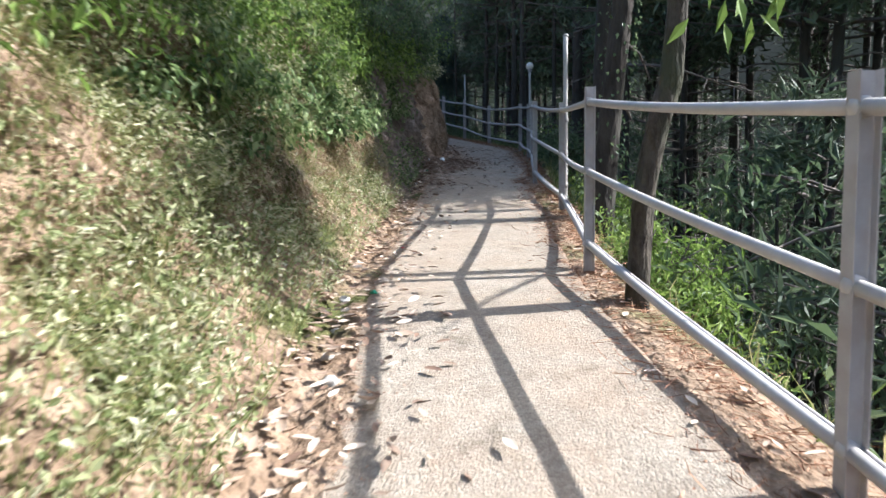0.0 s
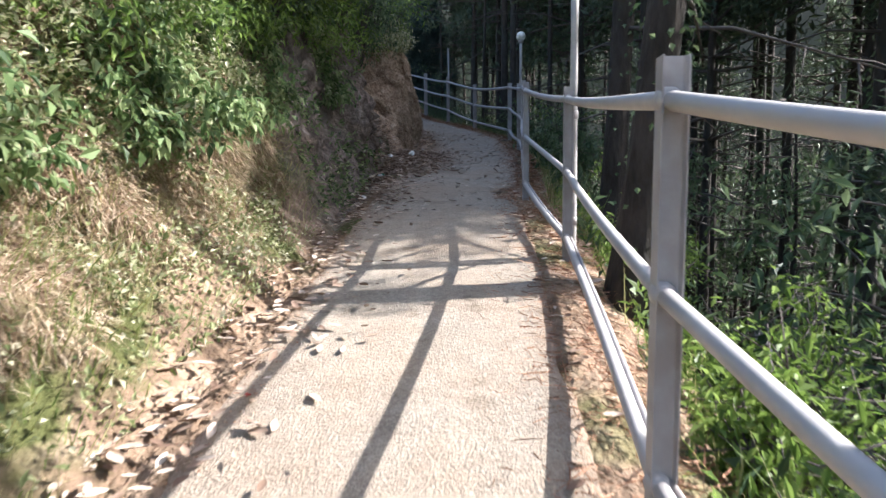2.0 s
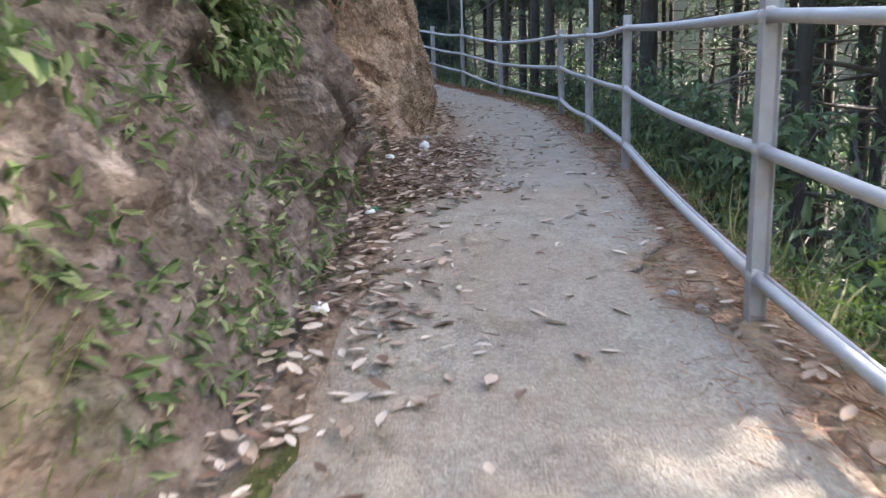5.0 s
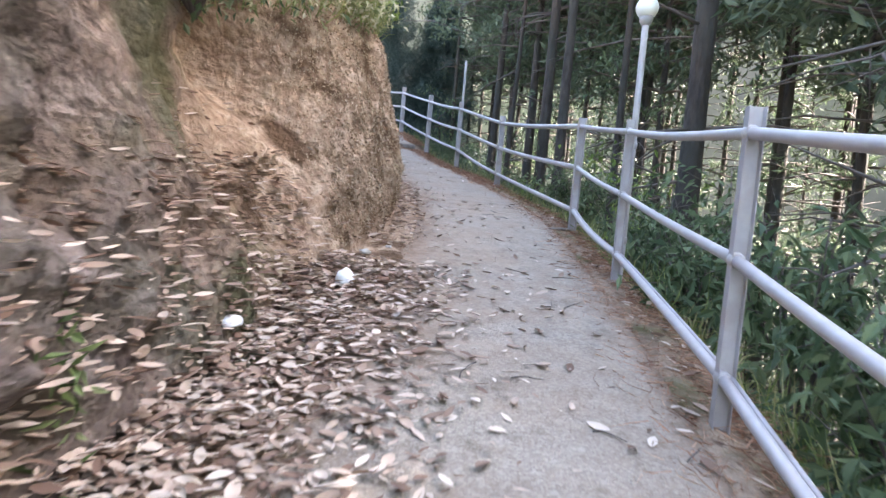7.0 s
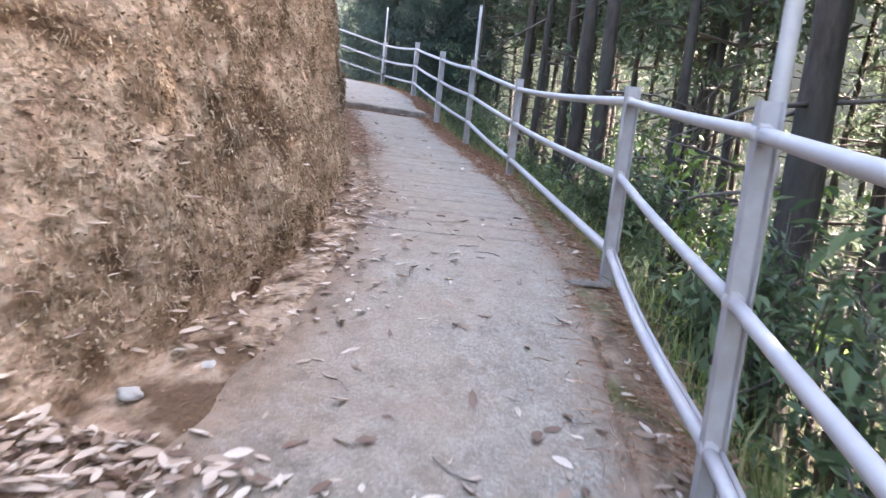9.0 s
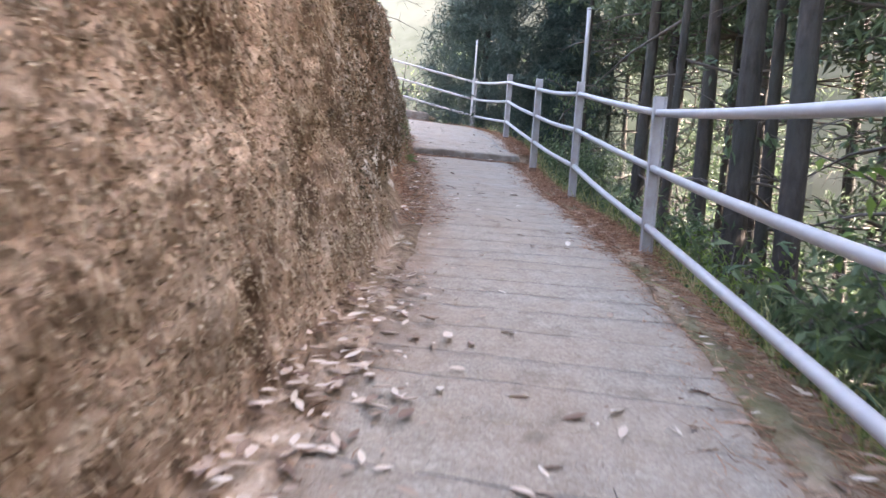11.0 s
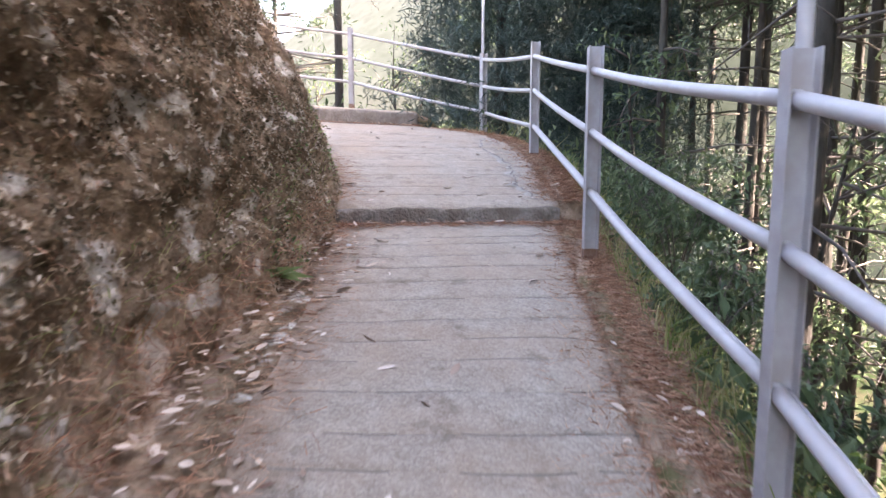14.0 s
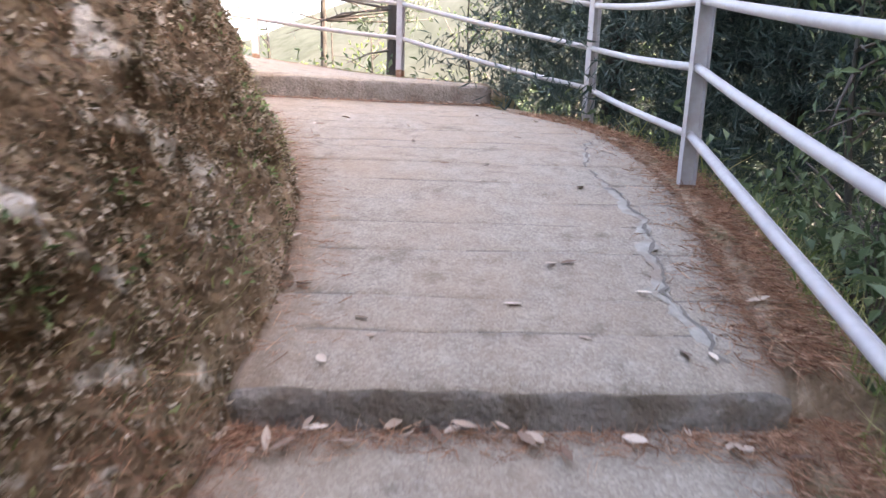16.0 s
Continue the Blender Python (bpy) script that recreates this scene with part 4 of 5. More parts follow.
at = fine[pick] + rng.normal(0, 1, (n, 3)) * [0.42, 0.42, 0.3] + [0.2, 0, 1.9]
tagged(part("crown", leaf_mesh("crown", at, rng.normal(0, 1, (n, 3)) + [0, 0, -0.6], rng.normal(0, 1, (n, 3)) + [0, 0, 1], rng.uniform(0.08, 0.17, n), rng.uniform(0.035, 0.06, n), M_LEAF_BRIGHT), leaning, "loose crown of bright drooping leaves"), kind="stuff")
# an unseen leafy bough, added over the slope high above the rail to shade the bank
bough_end = np.array([4.9, 4.17, 3.95]) - np.array(leaning.location)
part("bough", tubes_mesh("bough", [tube([tuple(fine[30]), tuple(fine[30] * 0.45 + bough_end * 0.55 + [0, 0, 0.25]), tuple(bough_end)], [0.03, 0.02, 0.008], 7)], M_TWIG), leaning)
n = 1100
at = bough_end + rng.normal(0, 1, (n, 3)) * [0.3, 0.34, 0.27] - np.array([[0.25, 0.1, 0.0]]) * rng.random((n, 1))
tagged(part("bough_leaves", leaf_mesh("bough_leaves", at, rng.normal(0, 0.8, (n, 3)) + [0, 0, -0.6], rng.normal(0, 0.7, (n, 3)) + [1, 0, 0.8], rng.uniform(0.08, 0.16, n), rng.uniform(0.035, 0.06, n), M_LEAF_BRIGHT), leaning), kind="stuff")
spray = [(0.02, -1.15, 1.66), (0.07, -1.12, 1.6), (0.13, -1.1, 1.66), (0.17, -1.15, 1.63)]
part("spray", tubes_mesh("spray", [tube([tuple(fine[30]), (0.14, -0.6, 2.15), (0.1, -1.12, 1.75)], [0.012, 0.008, 0.003], 5)], M_TWIG), leaning, "thin twig hanging over the railing")
for k in range(13):
    a = np.array([spray[k % 4]]) + rng.normal(0, 0.05, (1, 3)) + [[0, 0, 0.06]]
    part("leaf", leaf_mesh("leaf", a, rng.normal(0, 0.35, (1, 3)) + [0, 0, -1], np.array([[0.4, -1, 0.3]]), [0.13], [0.045], M_LEAF_BRIGHT, 0.1, 0.1), leaning)

pine(3.47, 6.4, 12, 0.14, 0.75, (0.09, 0.0), 11, ivy=True, label="dark pine trunk with ivy beside the railing", bare=4, tufts=90, single=True)
pine(3.85, 8.6, 13, 0.13, 0.75, (0.03, 0.0), 12, ivy=True, label="dark pine trunk with ivy beside the railing", bare=5, tufts=90, single=True)
KNOWN = [(5.0, 17.8, 15, 0.2), (8.1, 10.45, 12, 0.16), (4.7, 21.35, 14, 0.11), (3.6, 21.2, 13, 0.13), (4.0, 24.5, 14, 0.12), (3.3, 26.5, 15, 0.17), (2.9, 30.5, 14, 0.15), (2.19, 33.4, 14, 0.12), (3.1, 34.5, 15, 0.16),
         (2.2, 28.0, 14, 0.16), (1.6, 38, 16, 0.16), (5.4, 13.2, 9, 0.12), (4.6, 29, 13, 0.14), (0.6, 32.0, 13, 0.1), (2.6, 24.2, 12, 0.08), (-6.95, 33.3, 15, 0.13), (3.35, 22.7, 14, 0.16)]
for k, (x, y, h, rad) in enumerate(KNOWN):
    pine(x, y, h, rad, 0.6 if k != 15 else 0.5, (0.01 * math.sin(k), 0.01 * math.cos(k * 2)), 20 + k, tufts=200, bare=12, single=True)


def sun_allows(x, y, top):
    """False where a crown would darken the sunny stretch or the lit nose of the bank."""
    back = y - (x - 2.5) * 0.14
    if -7 < back < 8.2:
        return top < path_z(max(0, back)) + 0.81 * (x - 2.3) - 1.5
    return True


count = 0
grove = np.random.default_rng(5)
spots = [(k[0], k[1]) for k in KNOWN] + [(3.47, 6.4), (3.85, 8.6), (3.2, 3.6)]
while count < 105:
    s = grove.uniform(0, S[-1])
    d = 2.0 + 40 * grove.random() ** 1.35
    i = int(np.searchsorted(S, s).clip(0, NS - 1))
    p = RIGHT[i] + OUT[i] * d
    if min((p[0] - a) ** 2 + (p[1] - b) ** 2 for a, b in spots) < (1.6 + d * 0.05) ** 2:
        continue
    if p[1] > 34 and p[0] < -4 and grove.random() < 0.8:
        continue
    if -9 < p[0] < 0.8 and 31 < p[1] < 48:
        continue
    h = grove.uniform(9, 17)
    z = slope_z(*p)
    while h > 4 and not sun_allows(p[0], p[1], z + h):
        h -= 0.5
    if h <= 4:
        continue
    spots.append((p[0], p[1]))
    pine(p[0], p[1], h, grove.uniform(0.07, 0.17), grove.uniform(0.4, 0.62), tuple(grove.normal(0, 0.015, 2)), 200 + count, bare=9 if d < 15 else 3,
         tufts=190 if d < 18 else 75, spread=2.3, sides=9 if d < 12 else 7)
    count += 1


# tall pines added where their crowns hold the sun off the upper walk
shade = np.random.default_rng(21)
back = 9.0
while back < 36:
    for d in (shade.uniform(5.0, 7.0), shade.uniform(7.5, 10), shade.uniform(10.5, 13.5)):
        x, y = (2.6 if back < 19 else 2.6 - (back - 19) * 0.42) + d, back + d * 0.14 + shade.uniform(-0.5, 0.5)
        mid = path_z(min(back, 30)) + 1.7 + 0.81 * d
        z = slope_z(x, y)
        h = mid - z + 3.6
        pine(x, y, h, shade.uniform(0.11, 0.17), max(0.3, 1 - 7.0 / h), tuple(shade.normal(0, 0.01, 2)), 500 + int(back * 10) + int(d), bare=12, tufts=350 if back < 15.4 else 520, spread=2.7, sides=9, per=10, needle=0.085)
    back += shade.uniform(1.35, 1.7)

# an unseen pine, added so its crown throws shade on the bank behind the leaning tree
pine(6.2, 4.8, 9.0 - slope_z(6.2, 4.8), 0.1, 0.69, (0.0, 0.0), 613, bare=6, tufts=380, spread=0.75, sides=9, per=14, needle=0.085)
# another pine added on the sun's line to keep a sun patch off the bank
pine(7.1, 16.5, 11.0 - slope_z(7.1, 16.5), 0.13, 0.55, (0.01, 0.0), 611, bare=10, tufts=330, spread=1.9, sides=9, per=10, needle=0.085)


def broadleaf(x, y, height, spread, leaves, mat, seed, size=0.16, low=0.3):
    """A slender broad-leaved tree: bent trunk, forked limbs and a loose, ragged crown of drooping leaves."""
    r = np.random.default_rng(seed)
    z = slope_z(x, y) - 0.2
    tree = empty("broadleaf_tree", (x, y, z), "slender broad-leaved tree with drooping green leaves on the slope", "tree", group="broad-leaved trees of the slope")
    line = trunk_line(0, 0, 0, height * 0.85, tuple(r.normal(0, 0.06, 2)), 0.25, seed)
    part("trunk", tubes_mesh("trunk", [bark_tube(line, 0.03 + 0.008 * height, 0.015, 6, seed)], M_BARK), tree)
    clumps, limbs = [], []
    for k in range(16):
        a = line[int(r.uniform(low, 1) * 21)]
        d = unit(r.normal(0, 1, 3) * [1, 1, 0.35] + [0, 0, 0.35])
        ln = spread * r.uniform(0.4, 1)
        e = a + d * ln
        limbs.append(tube([a, a + d * ln * 0.5 + [0, 0, 0.05], e], [0.022, 0.013, 0.005], 4))
        clumps += [a + d * ln * q + r.normal(0, 0.18, 3) * spread * 0.6 for q in (0.45, 0.7, 0.85, 1.0, 1.1)]
    tagged(part("branchwork", tubes_mesh("branchwork", limbs, M_TWIG), tree), kind="stuff")
    at = np.array(clumps)[r.integers(0, len(clumps), leaves)] + r.normal(0, 0.17, (leaves, 3)) * [1, 1, 0.7]
    tagged(part("crown", leaf_mesh("crown", at, r.normal(0, 0.7, (leaves, 3)) + [0, 0, -0.5], r.normal(0, 0.5, (leaves, 3)) + [0, 0, 1], size * r.uniform(0.6, 1.2, leaves), size * 0.36 * r.uniform(0.7, 1.2, leaves), mat, 0.15, 0.2), tree), kind="stuff")


count = 0
while count < 72:
    s = grove.uniform(S_OF(0), S[-1])
    d = 2.2 + 24 * grove.random() ** 1.2
    i = int(np.searchsorted(S, s).clip(0, NS - 1))
    p = RIGHT[i] + OUT[i] * d
    if p[1] > 33 and p[0] < -4 and grove.random() < 0.85:
        continue
    h = grove.uniform(3, 6) + d * 0.35
    z = slope_z(*p)
    while h > 2 and not sun_allows(p[0], p[1], z + h + 0.5):
        h -= 0.4
    if h <= 2:
        continue
    # more sun-toned leaves by the sunny stretch, haze-tinted ones past 11 m
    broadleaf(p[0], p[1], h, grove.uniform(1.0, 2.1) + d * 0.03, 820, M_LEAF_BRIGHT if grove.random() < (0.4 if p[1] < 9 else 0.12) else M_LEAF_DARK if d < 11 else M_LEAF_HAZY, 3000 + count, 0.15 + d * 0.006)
    count += 1
count = 0
while count < 64:
    s = grove.uniform(S_OF(2), S[-1])
    d = grove.uniform(14, 50)
    i = int(np.searchsorted(S, s).clip(0, NS - 1))
    p = RIGHT[i] + OUT[i] * d
    h = grove.uniform(9, 16)
    if (p[1] > 33 and p[0] < -5 and grove.random() < 0.9) or not sun_allows(p[0], p[1], slope_z(*p) + h):
        continue
    # far crowns take the leaf colour greyed for haze
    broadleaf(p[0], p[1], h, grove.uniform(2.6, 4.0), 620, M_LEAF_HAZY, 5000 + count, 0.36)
    count += 1

for k, (x, y, h) in enumerate(((-4.6, 37.6, 10.5), (-6.2, 40.5, 12.0), (-2.6, 39.5, 11.0), (-8.6, 45.0, 11.0))):
    # close behind the turn of the upper path
    broadleaf(x, y, h + 1.5, 2.6, 1900, M_LEAF_DARK, 7000 + k, 0.26, 0.15)

for k, (x, y, h) in enumerate(((-6.4, 35.8, 8.6), (-8.6, 35.4, 8.3), (-10.8, 33.6, 9.4), (-11.5, 37.0, 9.6), (-8.0, 39.5, 9.8))):
    broadleaf(x, y, (h - slope_z(x, y)) / 0.9, 1.8, 620, M_LEAF_BRIGHT if k % 2 else M_LEAF_GREEN, 7100 + k, 0.13, 0.25)

# unseen boughs without a tree, added to shade the upper bank
for x, y, z, n in ((3.6, 5.0, 4.4, 380), (3.7, 6.2, 5.0, 450), (3.9, 8.2, 5.4, 600)):
    r = np.random.default_rng(int(y * 10))
    bough = empty("hanging_bough", (x, y, z), "added leafy bough high over the railing, shading the bank", "branch", group="boughs above the railing")
    part("limb", tubes_mesh("limb", [tube([(-0.2, 0.5, -0.1), (0, 0, 0.1), (0.3, -0.5, 0.15), (0.4, -0.9, 0.0)], [0.03, 0.025, 0.015, 0.006], 6)], M_TWIG), bough)
    at = r.normal(0, 1, (n, 3)) * [0.4, 0.5, 0.65]
    tagged(part("leaves", leaf_mesh("leaves", at, r.normal(0, 0.7, (n, 3)) + [0, 0, -0.5], r.normal(0, 0.5, (n, 3)) + [0, 0, 1], r.uniform(0.07, 0.15, n), r.uniform(0.03, 0.055, n), M_LEAF_BRIGHT), bough), kind="stuff")

# the far side of the valley
az = np.linspace(-1.9, 2.9, 90)
rows = []
for k, (dist, up) in enumerate(((58, -27), (76, -12), (96, 6), (120, 28), (150, 55), (185, 84), (225, 112))):
    for a in az:
        low = 1.0 if a > -0.1 else max(0.3, 1.0 + 0.75 * (a + 0.1))
        wob = 1 + 0.25 * noise.noise((a * 3, k * 0.3, 1))
        rows.append((math.sin(a) * dist, 12 + math.cos(a) * dist, (up + 27) * low * wob - 27 + 3.0 * noise.noise((a * 25, k, 3))))
fa = [(k * 90 + j, k * 90 + j + 1, (k + 1) * 90 + j + 1, (k + 1) * 90 + j) for k in range(6) for j in range(89)]
# this hill emits a little: the glow stands in for haze
tagged(part("backdrop", mesh_of("backdrop", rows, fa, M_FAR, True)), "wooded hillside across the valley, its haze painted as glow", "hill", kind="structure")


# ---- shrubs and saplings ----
def shrub(x, y, z, height, width, leaves, mat, seed, label, length=0.12, leaf_width=0.045, name="shrub", drop=0.5, group="shrubs below the railing"):
    r = np.random.default_rng(seed + 900)
    bush = empty(name, (x, y, z), label, "shrub", group=group)
    stems, ends = [], []
    for k in range(max(3, int(5 * width + 3))):
        ang, out = r.uniform(0, 6.28), r.uniform(0.2, 1) * width / 2
        e = np.array([math.cos(ang) * out, math.sin(ang) * out, height * r.uniform(0.55, 1)])
        mid = e * [0.35, 0.35, 0.55]
        stems.append(tube([(0, 0, 0), mid, e], [0.014, 0.009, 0.004], 5))
        for _ in range(6):
            q = mid + (e - mid) * r.random()
            d = unit(r.normal(0, 1, 3) + [0, 0, 0.2])
            ln = r.uniform(0.15, 0.4) * max(0.6, width)
            stems.append(tube([q, q + d * ln * 0.5, q + d * ln], [0.006, 0.004, 0.002], 3))
            ends.append((q, d * ln))
    tagged(part("stemwork", tubes_mesh("stemwork", stems, M_TWIG), bush), kind="stuff")
    pick = r.integers(0, len(ends), leaves)
    base, way = np.array([a for a, b in ends])[pick], np.array([b for a, b in ends])[pick]
    at = base + way * r.uniform(0, 1.1, (leaves, 1)) + r.normal(0, 0.05 * max(0.5, width), (leaves, 3))
    head = unit(way) * 0.4 + r.normal(0, 0.7, (leaves, 3)) + [0, 0, -drop]
    tagged(part("leaves", leaf_mesh("leaves", at, head, r.normal(0, 0.4, (leaves, 3)) + [0, 0, 1], length * r.uniform(0.6, 1.25, leaves), leaf_width * r.uniform(0.7, 1.2, leaves), mat, 0.2, 0.2), bush), kind="stuff")
    return bush


BUSHES = [
    (3.55, 4.8, 1.0, 1.1, 700, 0), (3.8, 4.5, 0.9, 1.0, 700, 0), (3.9, 5.3, 1.5, 1.3, 700, 0), (4.5, 6.4, 2.1, 1.6, 900, 0), (3.9, 7.6, 1.2, 1.2, 700, 0), (4.6, 9.4, 1.8, 1.4, 700, 0),
    (3.7, 10.4, 1.0, 1.0, 600, 1), (3.9, 11.6, 1.2, 1.2, 700, 1), (4.1, 12.9, 1.5, 1.3, 900, 1), (3.85, 14.0, 0.8, 1.0, 600, 1), (4.5, 14.9, 2.2, 1.6, 1000, 1), (4.0, 16.2, 1.1, 1.2, 700, 1), (4.6, 17.0, 2.0, 1.5, 800, 1),
    (3.6, 18.3, 1.3, 1.3, 800, 1), (3.4, 19.6, 1.0, 1.1, 700, 1), (3.1, 21.2, 1.2, 1.2, 800, 0), (2.7, 22.5, 1.0, 1.2, 700, 1), (2.2, 23.9, 1.1, 1.2, 800, 0), (1.9, 25.4, 1.3, 1.3, 900, 1), (1.3, 26.6, 1.1, 1.2, 800, 1),
    (1.0, 28.2, 1.4, 1.5, 1000, 1), (0.4, 29.8, 1.4, 1.4, 900, 1), (-0.2, 31.4, 1.8, 1.7, 1000, 1), (3.0, 26.0, 2.2, 1.6, 900, 1), (2.3, 29.5, 2.4, 1.8, 900, 1), (5.0, 11.0, 2.4, 1.7, 900, 1), (5.4, 19.5, 3.2, 2.0, 1000, 1), (4.4, 22.8, 3.0, 2.0, 1000, 1),
    (6.2, 15.8, 3.5, 2.2, 1100, 1), (6.0, 8.0, 2.5, 2.0, 800, 0), (0.6, 33.5, 2.6, 2.2, 1200, 1), (-8.6, 32.6, 1.3, 1.5, 700, 0), (-5.0, 34.6, 1.6, 1.6, 800, 0),
]
for k, (x, y, h, w, n, kind) in enumerate(BUSHES):
    if not kind and y < 10:
        h, w = h * 0.62, w * 0.8
    # leaf colour itself is lighter for shrubs in sun, darker for those in shade
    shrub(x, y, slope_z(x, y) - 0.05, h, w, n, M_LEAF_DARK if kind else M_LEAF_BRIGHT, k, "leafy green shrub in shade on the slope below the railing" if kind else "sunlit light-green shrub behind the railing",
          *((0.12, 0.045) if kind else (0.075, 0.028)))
# dense dark fir by the turn
fir = empty("fir_tree", (-3.0, 34.1, slope_z(-3.0, 34.1) - 0.3), "dense dark green conifer beyond the turn of the railing", "tree")
part("trunk", tubes_mesh("trunk", [bark_tube(trunk_line(0, 0, 0, 12, (0, 0), 0.05, 4), 0.22, 0.03, 10, 5)], M_BARK), fir)
r = np.random.default_rng(77)
m = 2800
u = r.random(m) ** 0.75
ang = np.floor(r.uniform(0, 26, m)) * 0.2417 + r.normal(0, 0.1, m)
rad = (3.3 * (1 - u) + 0.2) * r.uniform(0.3, 1.08, m) * (1 + 0.18 * np.sin(ang * 5 + np.floor(u * 14) * 2.1))
tips = np.stack([np.cos(ang) * rad, np.sin(ang) * rad, 0.6 + np.floor(u * 16) / 16 * 11.2 - rad * 0.22 + r.normal(0, 0.12, m)], 1)
tagged(part("crown", needles("crown", tips, M_FIR, 26, 0.13, 0.24, 0.026, r), fir), kind="stuff")
for x, y, turn in ((-0.4, 34.9, 70),):
    copy_thing(fir, pose(x, y, slope_z(x, y) - 0.5, 0, 0, turn))

# ---- undergrowth on the falling side ----
def stuff(name, me, label, category):
    return tagged(part(name, me), label, category, kind="stuff")


n = 48000
p = on_slope(n, 0, S[-1], 0.45, 16)
p = p[(p[:, 1] > 7.5) | (rng.random(n) < 0.35)]
n = len(p)
stuff("undergrowth", leaf_mesh("undergrowth", p + np.stack([0 * rng.random(n), 0 * rng.random(n), rng.random(n) ** 2 * 0.55], 1), jitter(n) + [0, 0, 0.15], jitter(n, 0.5) + [0, 0, 1],
      rng.uniform(0.06, 0.2, n), rng.uniform(0.025, 0.075, n), M_LEAF_DARK), "low green undergrowth covering the slope", "undergrowth")
n = 11000
p = np.concatenate([on_slope(n - 1200, S_OF(8.0), S_OF(31), 0.36, 2.4), on_slope(1200, S_OF(1.0), S_OF(8.0), 0.45, 2.4)])
stuff("slope_grass", blade_mesh("slope_grass", p, jitter(n, 0.35) + [0, 0, 1], jitter(n) + [0, 0, -0.1], rng.uniform(0.12, 0.45, n), rng.uniform(0.004, 0.012, n), M_GRASS), "green and yellow grass along the edge of the drop", "grass")
n = 5000
p = on_slope(n, S_OF(3), S_OF(9.5), 0.45, 2.0)
stuff("sunny_weeds", leaf_mesh("sunny_weeds", p + np.stack([0 * rng.random(n), 0 * rng.random(n), rng.random(n) ** 1.6 * 0.4], 1), jitter(n) + [0, 0, 0.1], jitter(n, 0.5) + [0, 0, 1],
      rng.uniform(0.03, 0.1, n), rng.uniform(0.012, 0.03, n), M_LEAF_BRIGHT), "sunlit weeds behind the railing", "undergrowth")

# ---- growth on the bank ----
n = 170000
p, nr = on_bank(n, -3, 9.6, 0.06, 3.6)
clump = np.array([noise.noise((a[0] * 1.5, a[1] * 1.5, a[2] * 1.5)) + 0.6 * noise.noise((a[0] * 5, a[1] * 5, a[2] * 5)) for a in p])
bare = np.exp(-((p[:, 2] - np.interp(p[:, 1], YMID[: NS // 2], ZC[: NS // 2]) - 0.75) / 0.3) ** 2) * np.clip((p[:, 1] - 3.2) / 1.5, 0, 1)
keep = clump > rng.uniform(-0.6, 0.5, n) + np.clip((p[:, 1] - 6.8) / 1.6, 0, 1) * 0.9 + bare * 0.6
p, nr, clump = p[keep], nr[keep], clump[keep]
n = len(p)
lift = rng.random((n, 1)) ** 1.5 * (0.12 + 0.25 * np.clip(clump, 0, 1))[:, None]
stuff("bank_plants", leaf_mesh("bank_plants", p + nr * lift + [0, 0, 0.03], nr * 0.4 + jitter(n, 0.7) + [0, 0, -0.1], nr + jitter(n, 0.5) + [0, 0, 0.8], rng.uniform(0.018, 0.06, n), rng.uniform(0.01, 0.03, n), M_LEAF_DUSTY),
      "dusty small-leaved plants covering the sunny bank", "plants")
n = 30000
p, nr = on_bank(n, -3, 10.2, 1.5, 3.7)
lift = rng.random((n, 1)) ** 1.3 * 0.55
stuff("bank_bushes", leaf_mesh("bank_bushes", p + nr * lift + jitter(n, 0.05), nr * 0.4 + jitter(n, 0.6) + [0, 0, -0.5], nr + jitter(n, 0.4) + [0, 0, 0.8], rng.uniform(0.04, 0.11, n), rng.uniform(0.014, 0.035, n), M_LEAF_BRIGHT),
      "green leafy growth hanging over the top of the bank", "plants")
n = 31000
p, nr = on_bank(n, -3, 7.8, 0.06, 3.6)
stuff("bank_grass", blade_mesh("bank_grass", p, nr * 0.7 + jitter(n, 0.3) + [0, 0, 0.7], nr + jitter(n, 0.3) + [0, 0, -0.9], rng.uniform(0.06, 0.32, n), rng.uniform(0.002, 0.006, n), M_GRASS), "pale drooping grass on the bank", "grass")
n = 20000
p, nr = on_bank(n, -3, 7.4, 0.3, 2.2)
stuff("bank_straw", blade_mesh("bank_straw", p, nr * 0.5 + jitter(n, 0.3) + [0, 0, -0.2], nr * 0.4 + jitter(n, 0.3) + [0, 0, -1], rng.uniform(0.05, 0.2, n), rng.uniform(0.002, 0.005, n), M_STRAW), "dead straw hanging between the bank plants", "dry grass")
n = 46000
p, nr = on_bank(n, 14.0, 19.6, 0.2, 3.0)
stuff("dry_thatch", blade_mesh("dry_thatch", p, nr * 0.35 + jitter(n, 0.3) + [0, 0, -0.5], nr * 0.2 + jitter(n, 0.2) + [0, 0, -1], rng.uniform(0.015, 0.06, n), rng.uniform(0.002, 0.006, n), M_STRAW), "brown dry grass matted over the cut earth", "dry grass")
n = 40000
p, nr = on_bank(n, 14.0, 20.2, 0.1, 3.0)
stuff("dead_leaflets", leaf_mesh("dead_leaflets", p, nr * 0.5 + jitter(n, 0.7), nr + jitter(n, 0.5), rng.uniform(0.01, 0.036, n), rng.uniform(0.006, 0.018, n), M_STRAW), "small dead leaves and crumbs on the earth face", "dry plants")
n = 9000
p, nr = on_bank(n, 9.5, 22, 2.0, 3.0)
stuff("top_grass", blade_mesh("top_grass", p, nr * 0.5 + jitter(n, 0.3) + [0, 0, 0.8], nr + jitter(n, 0.3) + [0, 0, -0.8], rng.uniform(0.15, 0.45, n), rng.uniform(0.004, 0.011, n), M_GRASS), "green and straw grass over the crest of the bank", "grass")
n = 14000
p, nr = on_bank(n, 9.5, 22, 2.3, 3.2)
